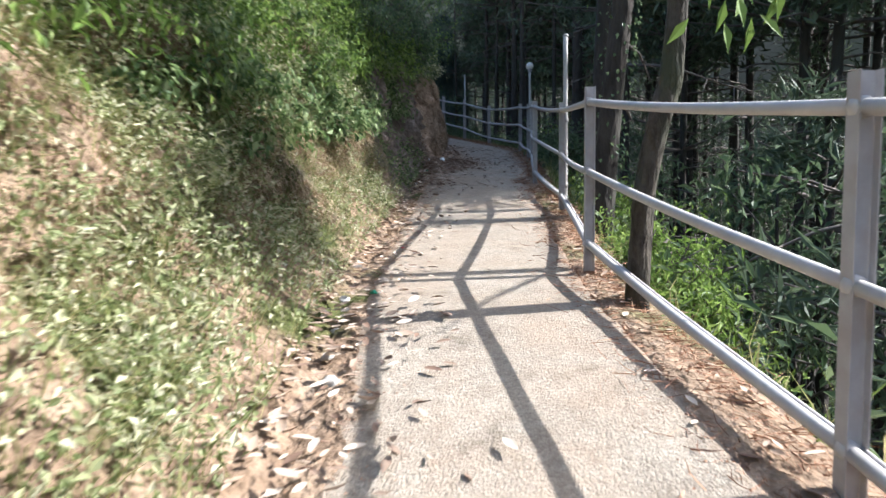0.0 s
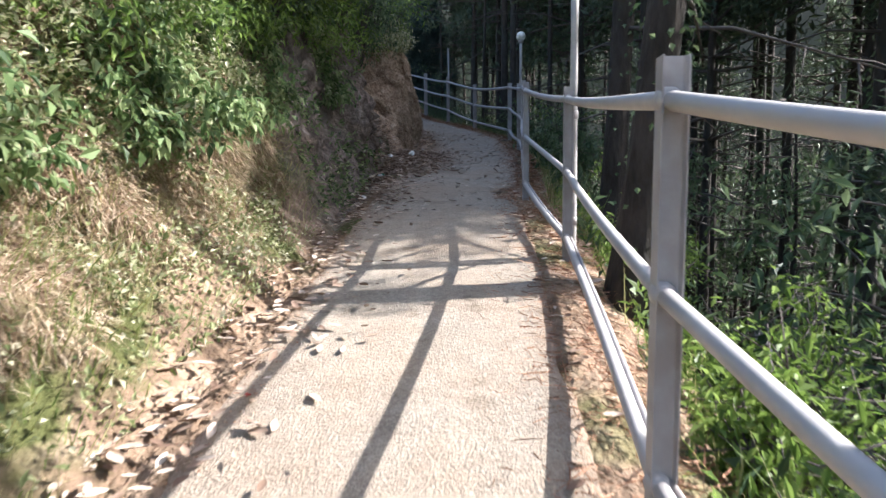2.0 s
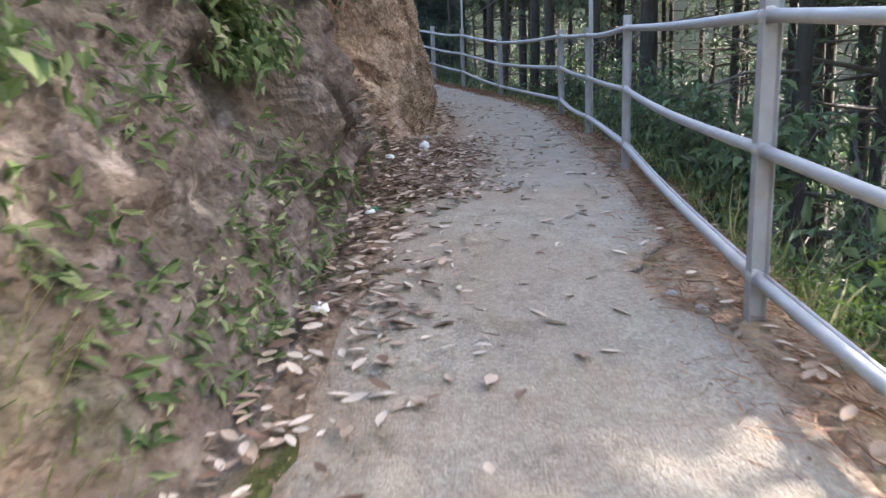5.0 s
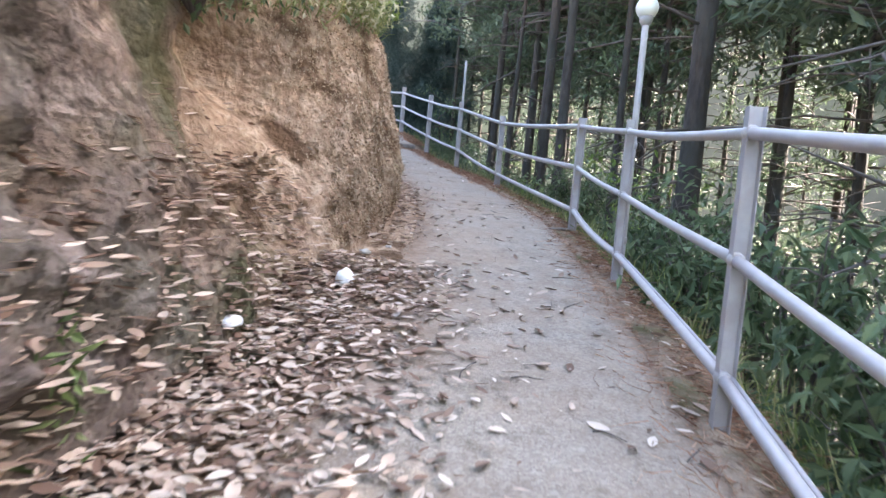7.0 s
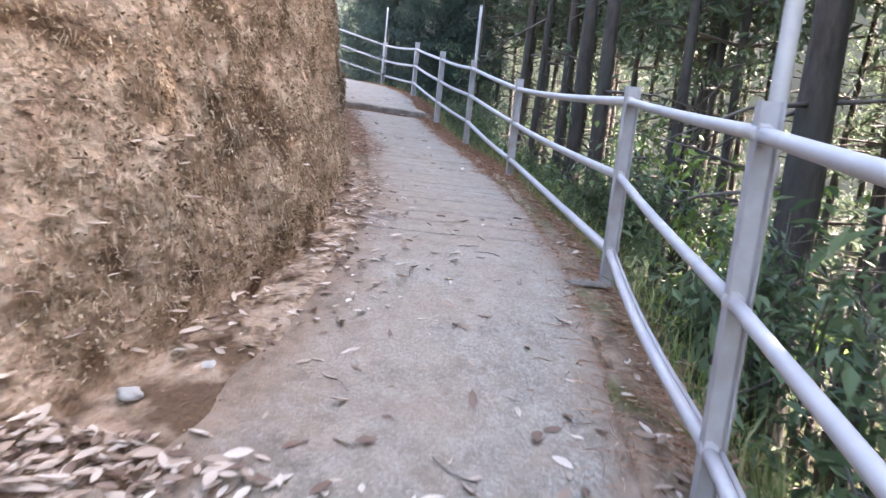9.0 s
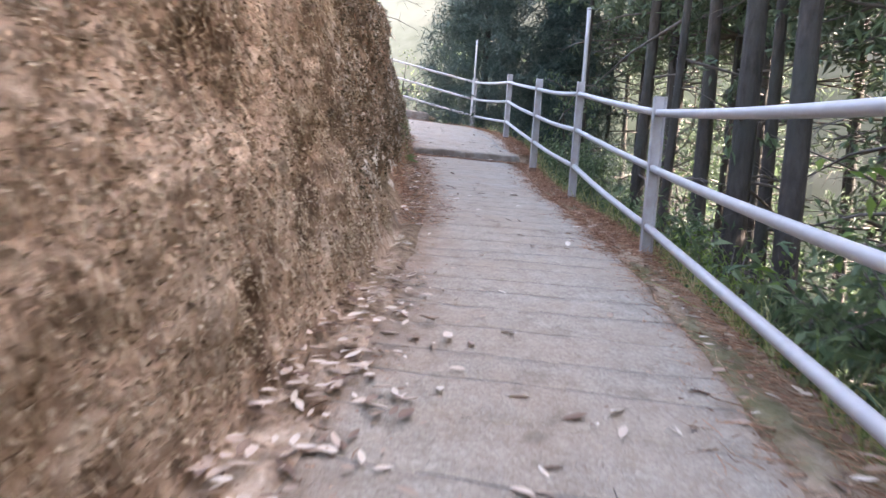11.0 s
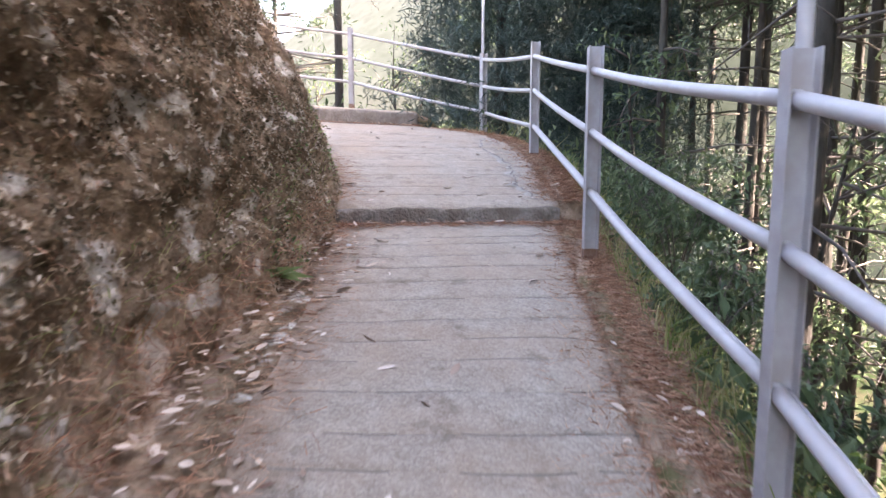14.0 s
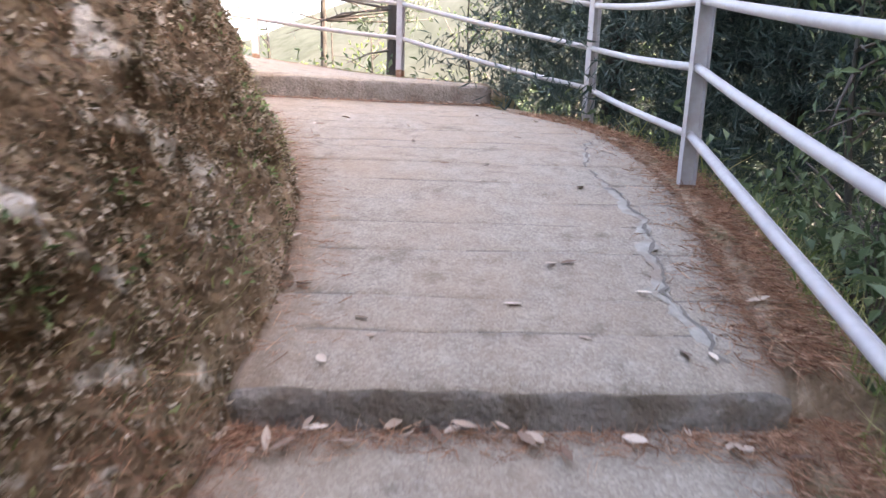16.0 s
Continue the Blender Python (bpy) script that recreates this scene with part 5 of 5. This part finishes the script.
stuff("crest_bushes", leaf_mesh("crest_bushes", p + nr * rng.random((n, 1)) * 0.5 + [0, 0, 0.2] + jitter(n, 0.15), jitter(n, 0.7) + [0, 0, -0.2], jitter(n, 0.5) + [0, 0, 1], rng.uniform(0.06, 0.15, n), rng.uniform(0.025, 0.06, n), M_LEAF_DARK), "dark bushes on the crest of the bank", "plants")
n = 80000
p, nr = on_bank(n, S_OF(19), S[-1] - 2, 0.42, 3.2, after=True)
stuff("moss_cover", leaf_mesh("moss_cover", p, nr * 0.5 + jitter(n, 0.7), nr + jitter(n, 0.5), rng.uniform(0.015, 0.05, n), rng.uniform(0.01, 0.03, n), M_MOSS), "brown moss, lichen and dead fern on the rock bank", "moss")
n = 26000
p, nr = on_bank(n, S_OF(24.6), S[-1] - 4, 0.0, 1.3, after=True)
stuff("foot_moss", leaf_mesh("foot_moss", p + nr * 0.03 * rng.random((n, 1)), nr * 0.7 + jitter(n, 0.6) + [0, 0, -0.2], nr + jitter(n, 0.5), rng.uniform(0.015, 0.045, n), rng.uniform(0.006, 0.016, n), M_MOSS), "shaggy brown moss and dead fern at the foot of the rock", "moss")
n = 2600
p, nr = on_bank(n, S_OF(24.6), S[-1] - 4, 0.05, 1.2, after=True)
keep = np.array([noise.noise((a[0] * 2.6, a[1] * 2.6, a[2] * 2.6)) for a in p]) > 0.12
p, nr = p[keep], nr[keep]
n = len(p)
stuff("rock_herbs", leaf_mesh("rock_herbs", p + nr * 0.03, nr * 0.6 + jitter(n, 0.6) + [0, 0, 0.3], nr + jitter(n, 0.4) + [0, 0, 0.5], rng.uniform(0.025, 0.06, n), rng.uniform(0.012, 0.03, n), M_LEAF_GREEN), "patches of small green herbs on the mossy rock", "plants")
n = 22000
p, nr = on_bank(n, S_OF(19), S[-1] - 2, 0.4, 3.2, after=True)
stuff("hanging_needles", blade_mesh("hanging_needles", p, nr * 0.4 + jitter(n, 0.5) + [0, 0, -0.3], nr * 0.2 + jitter(n, 0.3) + [0, 0, -1], rng.uniform(0.02, 0.08, n), rng.uniform(0.002, 0.005, n), M_NEEDLE_LITTER), "rusty needles and dead fern hanging on the rock bank", "dry plants")
n = 2600
p, nr = on_bank(n, 7.8, 11.0, 0.05, 1.6)
keep = np.array([noise.noise((a[0] * 2.4, a[1] * 2.4, a[2] * 2.4)) for a in p]) > 0.05 + 0.2 * np.clip(p[:, 1] - 9.4, 0, 1)
p, nr = p[keep], nr[keep]
n = len(p)
stuff("rock_ferns", leaf_mesh("rock_ferns", p, nr * 0.6 + jitter(n, 0.5) + [0, 0, -0.3], nr + jitter(n, 0.4), rng.uniform(0.04, 0.1, n), rng.uniform(0.015, 0.035, n), M_LEAF_GREEN), "small ferns in the cracks of the dark cut", "plants")
n = 1800
p, nr = on_bank(n, S_OF(22), S[-1] - 2, 0.05, 0.7, after=True)
stuff("foot_grass", blade_mesh("foot_grass", p, nr * 0.7 + jitter(n, 0.3) + [0, 0, 0.9], nr + jitter(n, 0.3) + [0, 0, -0.6], rng.uniform(0.05, 0.16, n), rng.uniform(0.003, 0.007, n), M_GRASS), "tufts of green grass at the foot of the rock", "grass")


# broad green leaves in clumps over the upper half of the bank, with dark gaps between
n = 46000
p, nr = on_bank(n, 3.0, 9.6, 0.95, 3.4)
clump = np.array([noise.noise((a[0] * 2.2, a[1] * 2.2, a[2] * 2.2)) + 0.5 * noise.noise((a[0] * 6, a[1] * 6, a[2] * 6)) for a in p])
keep = clump > rng.uniform(-0.35, 0.45, n)
p, nr, clump = p[keep], nr[keep], clump[keep]
n = len(p)
lift = rng.random((n, 1)) * (0.1 + 0.5 * np.clip(clump, 0, 1))[:, None]
stuff("bank_leaves", leaf_mesh("bank_leaves", p + nr * lift + jitter(n, 0.03), nr * 0.4 + jitter(n, 0.5) + [0, 0, -0.7], nr + jitter(n, 0.35) + [0, 0, 0.9], rng.uniform(0.05, 0.11, n), rng.uniform(0.025, 0.05, n), M_LEAF_GREEN),
      "broad green leaves hanging over the upper bank", "plants")
# dry roots and straw hanging on the bare earth step of the bank
n = 26000
p, nr = on_bank(n, 3.6, 7.5, 0.35, 1.15)
stuff("bank_roots", blade_mesh("bank_roots", p, nr * 0.45 + jitter(n, 0.3) + [0, 0, -0.4], nr * 0.3 + jitter(n, 0.3) + [0, 0, -1], rng.uniform(0.04, 0.16, n), rng.uniform(0.002, 0.006, n), M_STRAW), "pale dead roots and straw hanging on the earth step of the bank", "dry grass")
for k, y in enumerate((8.4, 9.1, 9.8, 10.5, 11.2, 11.9, 12.5)):
    i = int(np.searchsorted(S, S_OF(y)))
    q = BANK[i, -13]
    shrub(q[0] + 0.1, q[1], q[2] - 0.1, 0.9 + 0.25 * (k % 3), 1.4 + 0.25 * (k % 2), 1500, M_LEAF_DARK, 1500 + k, "dark leafy bush hanging over the rock cut", name="overhanging_shrub", drop=0.9, length=0.075, leaf_width=0.032, group="bushes over the rock cut")


n = 6000
p, nr = on_bank(n, 12.6, 15.4, 1.85, 2.9)
stuff("nose_bushes", leaf_mesh("nose_bushes", p + nr * rng.random((n, 1)) * 0.4 + [0, 0, 0.1] + jitter(n, 0.06), nr * 0.3 + jitter(n, 0.6) + [0, 0, -0.3], nr + jitter(n, 0.4) + [0, 0, 0.9], rng.uniform(0.04, 0.1, n), rng.uniform(0.015, 0.035, n), M_LEAF_DUSTY), "yellow-green bushes over the top of the earth cut", "plants")


# growth leaning out over the crest
def crest_shrub(k, x, y, h, w, n, mat):
    i = int(np.argmin(np.hypot(BANK[:, -6, 0] - x, BANK[:, -6, 1] - y)))
    q = BANK[i, -6]
    shrub(q[0], q[1], q[2] - 0.08, h, w, n, mat, 700 + k, "leafy bush leaning over the crest of the bank", name="crest_shrub", group="bushes on the crest")


for k in range(34):
    y = -2 + k * 0.78
    # sun-toned leaves where the crest lies in sun, shade-toned elsewhere
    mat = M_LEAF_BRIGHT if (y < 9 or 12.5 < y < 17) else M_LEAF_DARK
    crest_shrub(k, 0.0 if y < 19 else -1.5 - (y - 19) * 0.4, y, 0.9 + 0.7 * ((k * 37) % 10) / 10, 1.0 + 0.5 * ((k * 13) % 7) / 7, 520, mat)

branchy = empty("crest_tree", tuple(BANK[int(np.searchsorted(S, S_OF(12.2))), -8] - np.array([0, 0, 0.2])), "dark leaning tree rooted in the crest of the cut", "tree")
part("trunk", tubes_mesh("trunk", [bark_tube(trunk_line(0, 0, 0, 5.5, (0.03, 0.1), 0.15, 8), 0.16, 0.06, 12, 6, 0.15)], M_BARK), branchy)
part("bough", tubes_mesh("bough", [tube([(0, 0.05, 0.35), (0.25, 0.15, 0.75), (0.5, 0.3, 0.98), (0.8, 0.5, 1.25), (1.05, 0.7, 1.6)], [0.07, 0.055, 0.045, 0.03, 0.015], 9)], M_BARK), branchy, "bent dark bough reaching over the path")
q = np.array([(0.5, 0.3, 0.98), (0.8, 0.5, 1.25), (1.05, 0.7, 1.6), (0.2, 0.3, 2.2), (0.4, 0.5, 2.8), (-0.2, 0.6, 3.2), (0.3, 0.2, 3.8)])
n = 1800
at = q[rng.integers(0, len(q), n)] + rng.normal(0, 0.38, (n, 3)) + [0, 0.1, 0.25]
tagged(part("crown", leaf_mesh("crown", at, rng.normal(0, 0.7, (n, 3)) + [0, 0, -0.4], rng.normal(0, 0.5, (n, 3)) + [0, 0, 1], rng.uniform(0.06, 0.12, n), rng.uniform(0.025, 0.045, n), M_LEAF_BRIGHT), branchy), kind="stuff")

# ---- leaf litter ----
def path_point(s, w):
    """A place on the walked surface: s along it, w across it from the left edge (0) to the right edge (1)."""
    i = np.searchsorted(S, s).clip(0, NS - 1)
    w = np.asarray(w)[:, None]
    xy = LEFT[i] * (1 - w) + RIGHT[i] * w
    z = ZC[i]
    return np.concatenate([xy, z[:, None]], 1)


def scatter_leaves(name, at, label, low=0.04, high=0.11, lift=0.012):
    n = len(at)
    head = np.stack([np.cos(a := rng.uniform(0, 6.28, n)), np.sin(a), rng.normal(0.04, 0.11, n)], 1)
    stuff(name, oval_leaf_mesh(name, at + np.stack([0 * a, 0 * a, rng.uniform(0.004, lift, n)], 1), head, jitter(n, 0.2) + [0, 0, 1], (L := rng.uniform(low, high, n)), L * rng.uniform(0.3, 0.44, n), M_LITTER, rng.uniform(-0.1, 0.45, n)), label, "fallen leaves")


def heap(y0, y1, count, reach, name, label, mean=0.0):
    """Leaves gathered against the foot of the bank."""
    s = rng.uniform(S_OF(y0), S_OF(y1), count)
    i = np.searchsorted(S, s).clip(0, NS - 1)
    off = np.abs(rng.normal(mean, reach, count))
    foot = BANK[i, 1, :2]
    xy = foot + OUT[i] * (off[:, None] - 0.1)
    z = ZC[i] + np.maximum(0, 0.05 * (1 - off / 0.4))
    scatter_leaves(name, np.concatenate([xy, z[:, None]], 1), label, lift=0.05)


heap(10.9, 14.0, 3600, 0.5, "leaf_pile", "thick pile of dry brown leaves at the foot of the bank", 0.1)
p, nr = on_bank(1400, 10.6, 13.8, 0.0, 0.9)
scatter_leaves("talus_leaves", p + nr * 0.015, "dry leaves lying over the foot of the cut", 0.05, 0.11)
heap(8.5, 11.5, 800, 0.35, "leaf_drift", "dry leaves drifted along the foot of the cut", 0.1)
heap(1.5, 8.5, 900, 0.28, "verge_leaves", "pale dry leaves on the sunny verge", 0.12)
heap(14.6, 19, 700, 0.3, "bank_leaves", "scattered dry leaves below the earth bank", 0.05)
heap(20.5, 25.9, 520, 0.26, "rock_leaves", "scattered dry leaves below the mossy rock", 0.15)
n = 400
scatter_leaves("path_leaves", path_point(rng.uniform(S_OF(8.5), S_OF(17.5), n), rng.beta(1.1, 1.4, n)), "single dry leaves lying on the concrete", 0.03, 0.12, 0.006)
n = 620
i = np.searchsorted(S, rng.uniform(S_OF(1), S_OF(24), n)).clip(0, NS - 1)
xy = RIGHT[i] + OUT[i] * rng.normal(0.14, 0.1, n)[:, None]
scatter_leaves("edge_leaves", np.concatenate([xy, (ZC[i] + 0.004)[:, None]], 1), "dry leaves on the soil strip under the railing", 0.03, 0.1, 0.02)
n = 130
scatter_leaves("sparse_leaves", path_point(rng.uniform(S_OF(17.5), S_UP - 0.3, n), rng.random(n)), "a few dry leaves on the upper path", 0.05, 0.13, 0.006)
n = 1800
p, nr = on_bank(n, 12, 16, 0.1, 1.2)
scatter_leaves("caught_leaves", p[:300] + nr[:300] * 0.02, "dry leaves caught on the earth face", 0.05, 0.1)

n = 50000
i = np.searchsorted(S, np.concatenate([rng.uniform(S_OF(1), S_OF(31), n // 2), rng.uniform(S_OF(20), S_OF(30.5), n - n // 2)])).clip(0, NS - 1)
off = rng.normal(0.09, 0.15, n)[:, None]
xy = RIGHT[i] + OUT[i] * off
p = np.concatenate([xy, (ZC[i] - 0.02 + 0.03 * rng.random(n) - 0.25 * np.maximum(0, off[:, 0] - 0.3))[:, None]], 1)
a = rng.uniform(0, 6.28, n)
stuff("pine_litter", blade_mesh("pine_litter", p, np.stack([np.cos(a), np.sin(a), rng.normal(0, 0.12, n)], 1), jitter(n, 0.6), rng.uniform(0.07, 0.19, n), rng.uniform(0.002, 0.006, n), M_NEEDLE_LITTER), "rust-brown pine needles along the path's edge", "pine needles")
n = 5200
i = np.searchsorted(S, rng.uniform(S_OF(20.5), S_UP, n)).clip(0, NS - 1)
xy = LEFT[i] - OUT[i] * rng.normal(0.04, 0.17, n)[:, None]
a = rng.uniform(0, 6.28, n)
stuff("needle_drift", blade_mesh("needle_drift", np.concatenate([xy, (ZC[i] + 0.012 + 0.02 * rng.random(n))[:, None]], 1), np.stack([np.cos(a), np.sin(a), rng.normal(0, 0.1, n)], 1), jitter(n, 0.6), rng.uniform(0.06, 0.16, n), rng.uniform(0.002, 0.005, n), M_NEEDLE_LITTER), "rust-brown pine needles at the foot of the rock", "pine needles")

n = 2600
p, nr = on_bank(n, 21.0, 26.2, 0.0, 0.4)
stuff("bank_needles", blade_mesh("bank_needles", p + nr * 0.012, jitter(n, 1.0) + [0, 0, -0.4], nr + jitter(n, 0.3), rng.uniform(0.05, 0.15, n), rng.uniform(0.002, 0.006, n), M_NEEDLE_LITTER), "rust-brown pine needles caught on the foot of the rock", "pine needles")

# ---- small things along the walk ----
def stone(name, x, y, z, size, mat, seed, label, category="stone", flat=0.6, group=""):
    """A worn, lumpy stone or crumpled scrap resting on the ground."""
    bm = bmesh.new()
    bmesh.ops.create_icosphere(bm, subdivisions=3, radius=1)
    for v in bm.verts:
        k = 1 + 0.3 * noise.noise(v.co * 1.4 + Vector((seed, 0, 0))) + 0.13 * noise.noise(v.co * 4 + Vector((0, seed, 0)))
        v.co = Vector((v.co.x * size[0] * k, v.co.y * size[1] * k, max(-0.4, v.co.z) * size[2] * k))
    me = bpy.data.meshes.new(name)
    bm.to_mesh(me)
    bm.free()
    me.materials.append(mat)
    for p in me.polygons:
        p.use_smooth = True
    ob = new(name, me)
    ob.location = (x, y, z + size[2] * 0.3)
    ob.rotation_euler = (0, 0, seed * 1.7)
    return tagged(ob, label, category, group)


stone("plastic_bag", 1.27, 13.37, 1.96, (0.075, 0.06, 0.07), M_WHITE, 1, "crumpled white plastic bag among dry leaves", "litter")
stone("dark_clod", 1.52, 13.5, 1.97, (0.06, 0.035, 0.03), M_RUST, 2, "small dark clod on the concrete", "clod")
stone("food_wrapper", 1.06, 12.07, 1.88, (0.08, 0.05, 0.03), M_WHITE, 3, "torn white wrapper lying on the leaf pile", "litter")
stone("orange_wrapper", 0.97, 12.13, 1.9, (0.06, 0.04, 0.03), M_ORANGE, 4, "torn orange wrapper on the leaf pile", "litter")
stone("paper_scrap", 1.22, 9.05, 1.25, (0.06, 0.045, 0.025), M_WHITE, 5, "crumpled white paper on the leafy verge", "litter")
stone("blue_scrap", 1.13, 8.9, 1.23, (0.02, 0.014, 0.012), M_BLUE, 6, "small blue foil scrap on the verge", "litter")
stone("blue_wrapper", 3.0, 9.5, 1.2, (0.03, 0.018, 0.015), M_BLUE, 7, "shiny blue wrapper in the broken edge of the path", "litter")
stone("yellow_wrapper", 3.02, 9.54, 1.2, (0.018, 0.02, 0.015), M_GOLD, 8, "shiny yellow wrapper in the broken edge of the path", "litter")
stone("green_scrap", 1.58, 3.72, 0.29, (0.025, 0.018, 0.018), M_GREENBIT, 9, "small green plastic scrap at the path's edge", "litter")
stone("red_petal", 1.58, 4.98, 0.5, (0.022, 0.012, 0.008), M_RED, 10, "small red scrap at the path's edge", "litter")
stone("juice_carton", 1.18, 10.48, 1.53, (0.05, 0.035, 0.02), M_WHITE, 12, "flattened white and green carton on the leaves", "litter")
stone("carton_flap", 1.2, 10.53, 1.54, (0.022, 0.02, 0.02), M_GREENBIT, 13, "torn green flap of a carton on the leaves", "litter")
stone("mint_wrapper", -0.5, 21.75, 3.44, (0.05, 0.03, 0.012), M_GREENBIT, 14, "pale green sweet wrapper at the foot of the bank", "litter")
stone("flat_stone", 3.1, 16.25, 2.44, (0.14, 0.09, 0.022), M_EDGE, 11, "flat grey stone at the foot of a railing post", "stone")
for k, (x, y, z, a) in enumerate(((1.64, 2.5, 0.07, 0.05), (1.55, 2.75, 0.12, 0.035), (1.5, 3.1, 0.17, 0.03), (1.42, 3.6, 0.26, 0.04), (1.2, 14.3, 2.1, 0.05), (1.35, 14.6, 2.14, 0.04), (2.9, 9.1, 1.2, 0.035), (2.83, 9.3, 1.22, 0.03), (3.05, 9.65, 1.25, 0.04),
                                 (-1.6, 25.3, 4.3, 0.035))):
    stone("stone", x, y, z, (a, a * 0.8, a * 0.6), M_STONE, 20 + k, "small pale stone at the path's edge", "stone", group="stones along the path")


def twig(x, y, z, ln, ang, seed, label="dry fallen twig on the concrete"):
    r = np.random.default_rng(seed)
    pts = [(0, 0, 0.006)]
    for k in range(4):
        ang += r.normal(0, 0.25)
        pts.append((pts[-1][0] + math.cos(ang) * ln / 4, pts[-1][1] + math.sin(ang) * ln / 4, 0.008 + 0.006 * r.random()))
    ob = part("twig", tubes_mesh("twig", [tube(pts, np.linspace(0.0035, 0.002, 5) * r.uniform(0.8, 1.3), 6)], M_TWIG))
    ob.location = (x, y, z)
    ob.rotation_euler = (math.atan(0.17), 0, 0)
    return tagged(ob, label, "twig", group="twigs on the path")


tw = np.random.default_rng(3)
for k in range(13):
    s = tw.uniform(S_OF(11.5), S_OF(17.5))
    q = path_point(np.array([s]), [tw.uniform(0.25, 0.95)])[0]
    twig(q[0], q[1], q[2], tw.uniform(0.08, 0.24), tw.uniform(0, 3.1), 40 + k)

# a broad-leaved weed at the foot of the rock
weed = empty("rosette_weed", (-1.5, 24.24, 4.2), "green rosette weed at the foot of the mossy rock", "plant")
for k in range(11):
    a, el = k * 2.4, 0.25 + 0.5 * (k % 3) / 2
    d = np.array([[math.cos(a) * math.cos(el), math.sin(a) * math.cos(el), math.sin(el)]])
    part("leaf", leaf_mesh("leaf", np.zeros((1, 3)), d, np.array([[0, 0, 1.0]]), [0.19 + 0.05 * (k % 2)], [0.065], M_LEAF_GREEN, 0.15, 0.35), weed)


def strip(points, width, name, mat, parent, label, lift=0.004):
    """A ragged flat strip lying on the landing."""
    pts = np.array(points, float)
    t = np.linspace(0, len(pts) - 1, 120)
    line = np.stack([np.interp(t, np.arange(len(pts)), pts[:, c]) for c in range(3)], 1)
    v = []
    for k, q in enumerate(line):
        off = 0.06 * fbm((t[k] * 0.9, 1, 7), 5)
        w = width * max(0.15, 0.7 + 0.9 * fbm((t[k] * 1.1, 5, 2), 5))
        v += [(q[0] - w + off, q[1] - w * 0.3, q[2] + lift), (q[0] + w + off, q[1] + w * 0.3, q[2] + lift)]
    f = [(2 * k, 2 * k + 1, 2 * k + 3, 2 * k + 2) for k in range(119)]
    return part(name, mesh_of(name, v, f, mat), parent, label)


slab_two = bpy.data.objects["pavement_2"]
reach = np.linspace(S_LAND + 0.15, S_LAND + 3.6, 26)
lines = path_point(reach, np.interp(reach - S_LAND, (0.1, 0.7, 1.6, 2.6, 3.7), (0.9, 0.82, 0.85, 0.8, 0.93)))
strip(lines, 0.055, "repair_strip", M_MORTAR, slab_two, "pale mortar smeared beside a crack", 0.005)
strip(lines + [0.03, 0.0, 0.0], 0.012, "crack", M_GROOVE, slab_two, "dark crack along the edge of the landing", 0.01)
for z0, row, cnt in ((4.46, LANDING[0], 1700), (6.01, UPPER[0], 900)):
    w = rng.beta(0.5, 0.5, cnt)[:, None]
    a = rng.uniform(0, 6.28, cnt)
    front_line = np.array(row[:2]) * (1 - w) + np.array(row[2:4]) * w
    way = unit(np.array([[row[1] - row[3], row[2] - row[0]]]))
    off = np.abs(rng.normal(0.02, 0.07, cnt))[:, None] + 0.05
    at = np.concatenate([front_line + way * -1 * off if (way[0] @ np.array([0.5, -1])) < 0 else front_line + way * off, np.full((cnt, 1), z0) - 0.16 * off + 0.012], 1)
    stuff("step_needles", blade_mesh("step_needles", at, np.stack([np.cos(a), np.sin(a), rng.normal(0.05, 0.1, cnt)], 1), jitter(cnt, 0.6), rng.uniform(0.05, 0.13, cnt), rng.uniform(0.002, 0.005, cnt), M_NEEDLE_LITTER), "pine needles and dirt gathered below the step", "pine needles")
    scatter_leaves("step_leaves", at[:26], "dry leaves blown against the step", 0.06, 0.12)

n = 12000
i = np.searchsorted(S, rng.uniform(S_OF(0.5), S[-1] - 3, n)).clip(0, NS - 1)
side = rng.random(n) < 0.6
off = rng.normal(0, 0.1, n)[:, None]
xy = np.where(side[:, None], LEFT[i] + OUT[i] * (off + 0.05), RIGHT[i] + OUT[i] * (off - 0.02))
a = rng.uniform(0, 6.28, n)
size = rng.uniform(0.004, 0.014, n)
stuff("soil_crumbs", leaf_mesh("soil_crumbs", np.concatenate([xy, (ZC[i] + 0.008)[:, None]], 1), np.stack([np.cos(a), np.sin(a), 0.25 * rng.random(n)], 1), jitter(n, 0.3) + [0, 0, 1], size, size * 0.8, M_NEEDLE_LITTER, 0.35, 0.1), "crumbs of soil and leaf along the edges of the path", "soil")
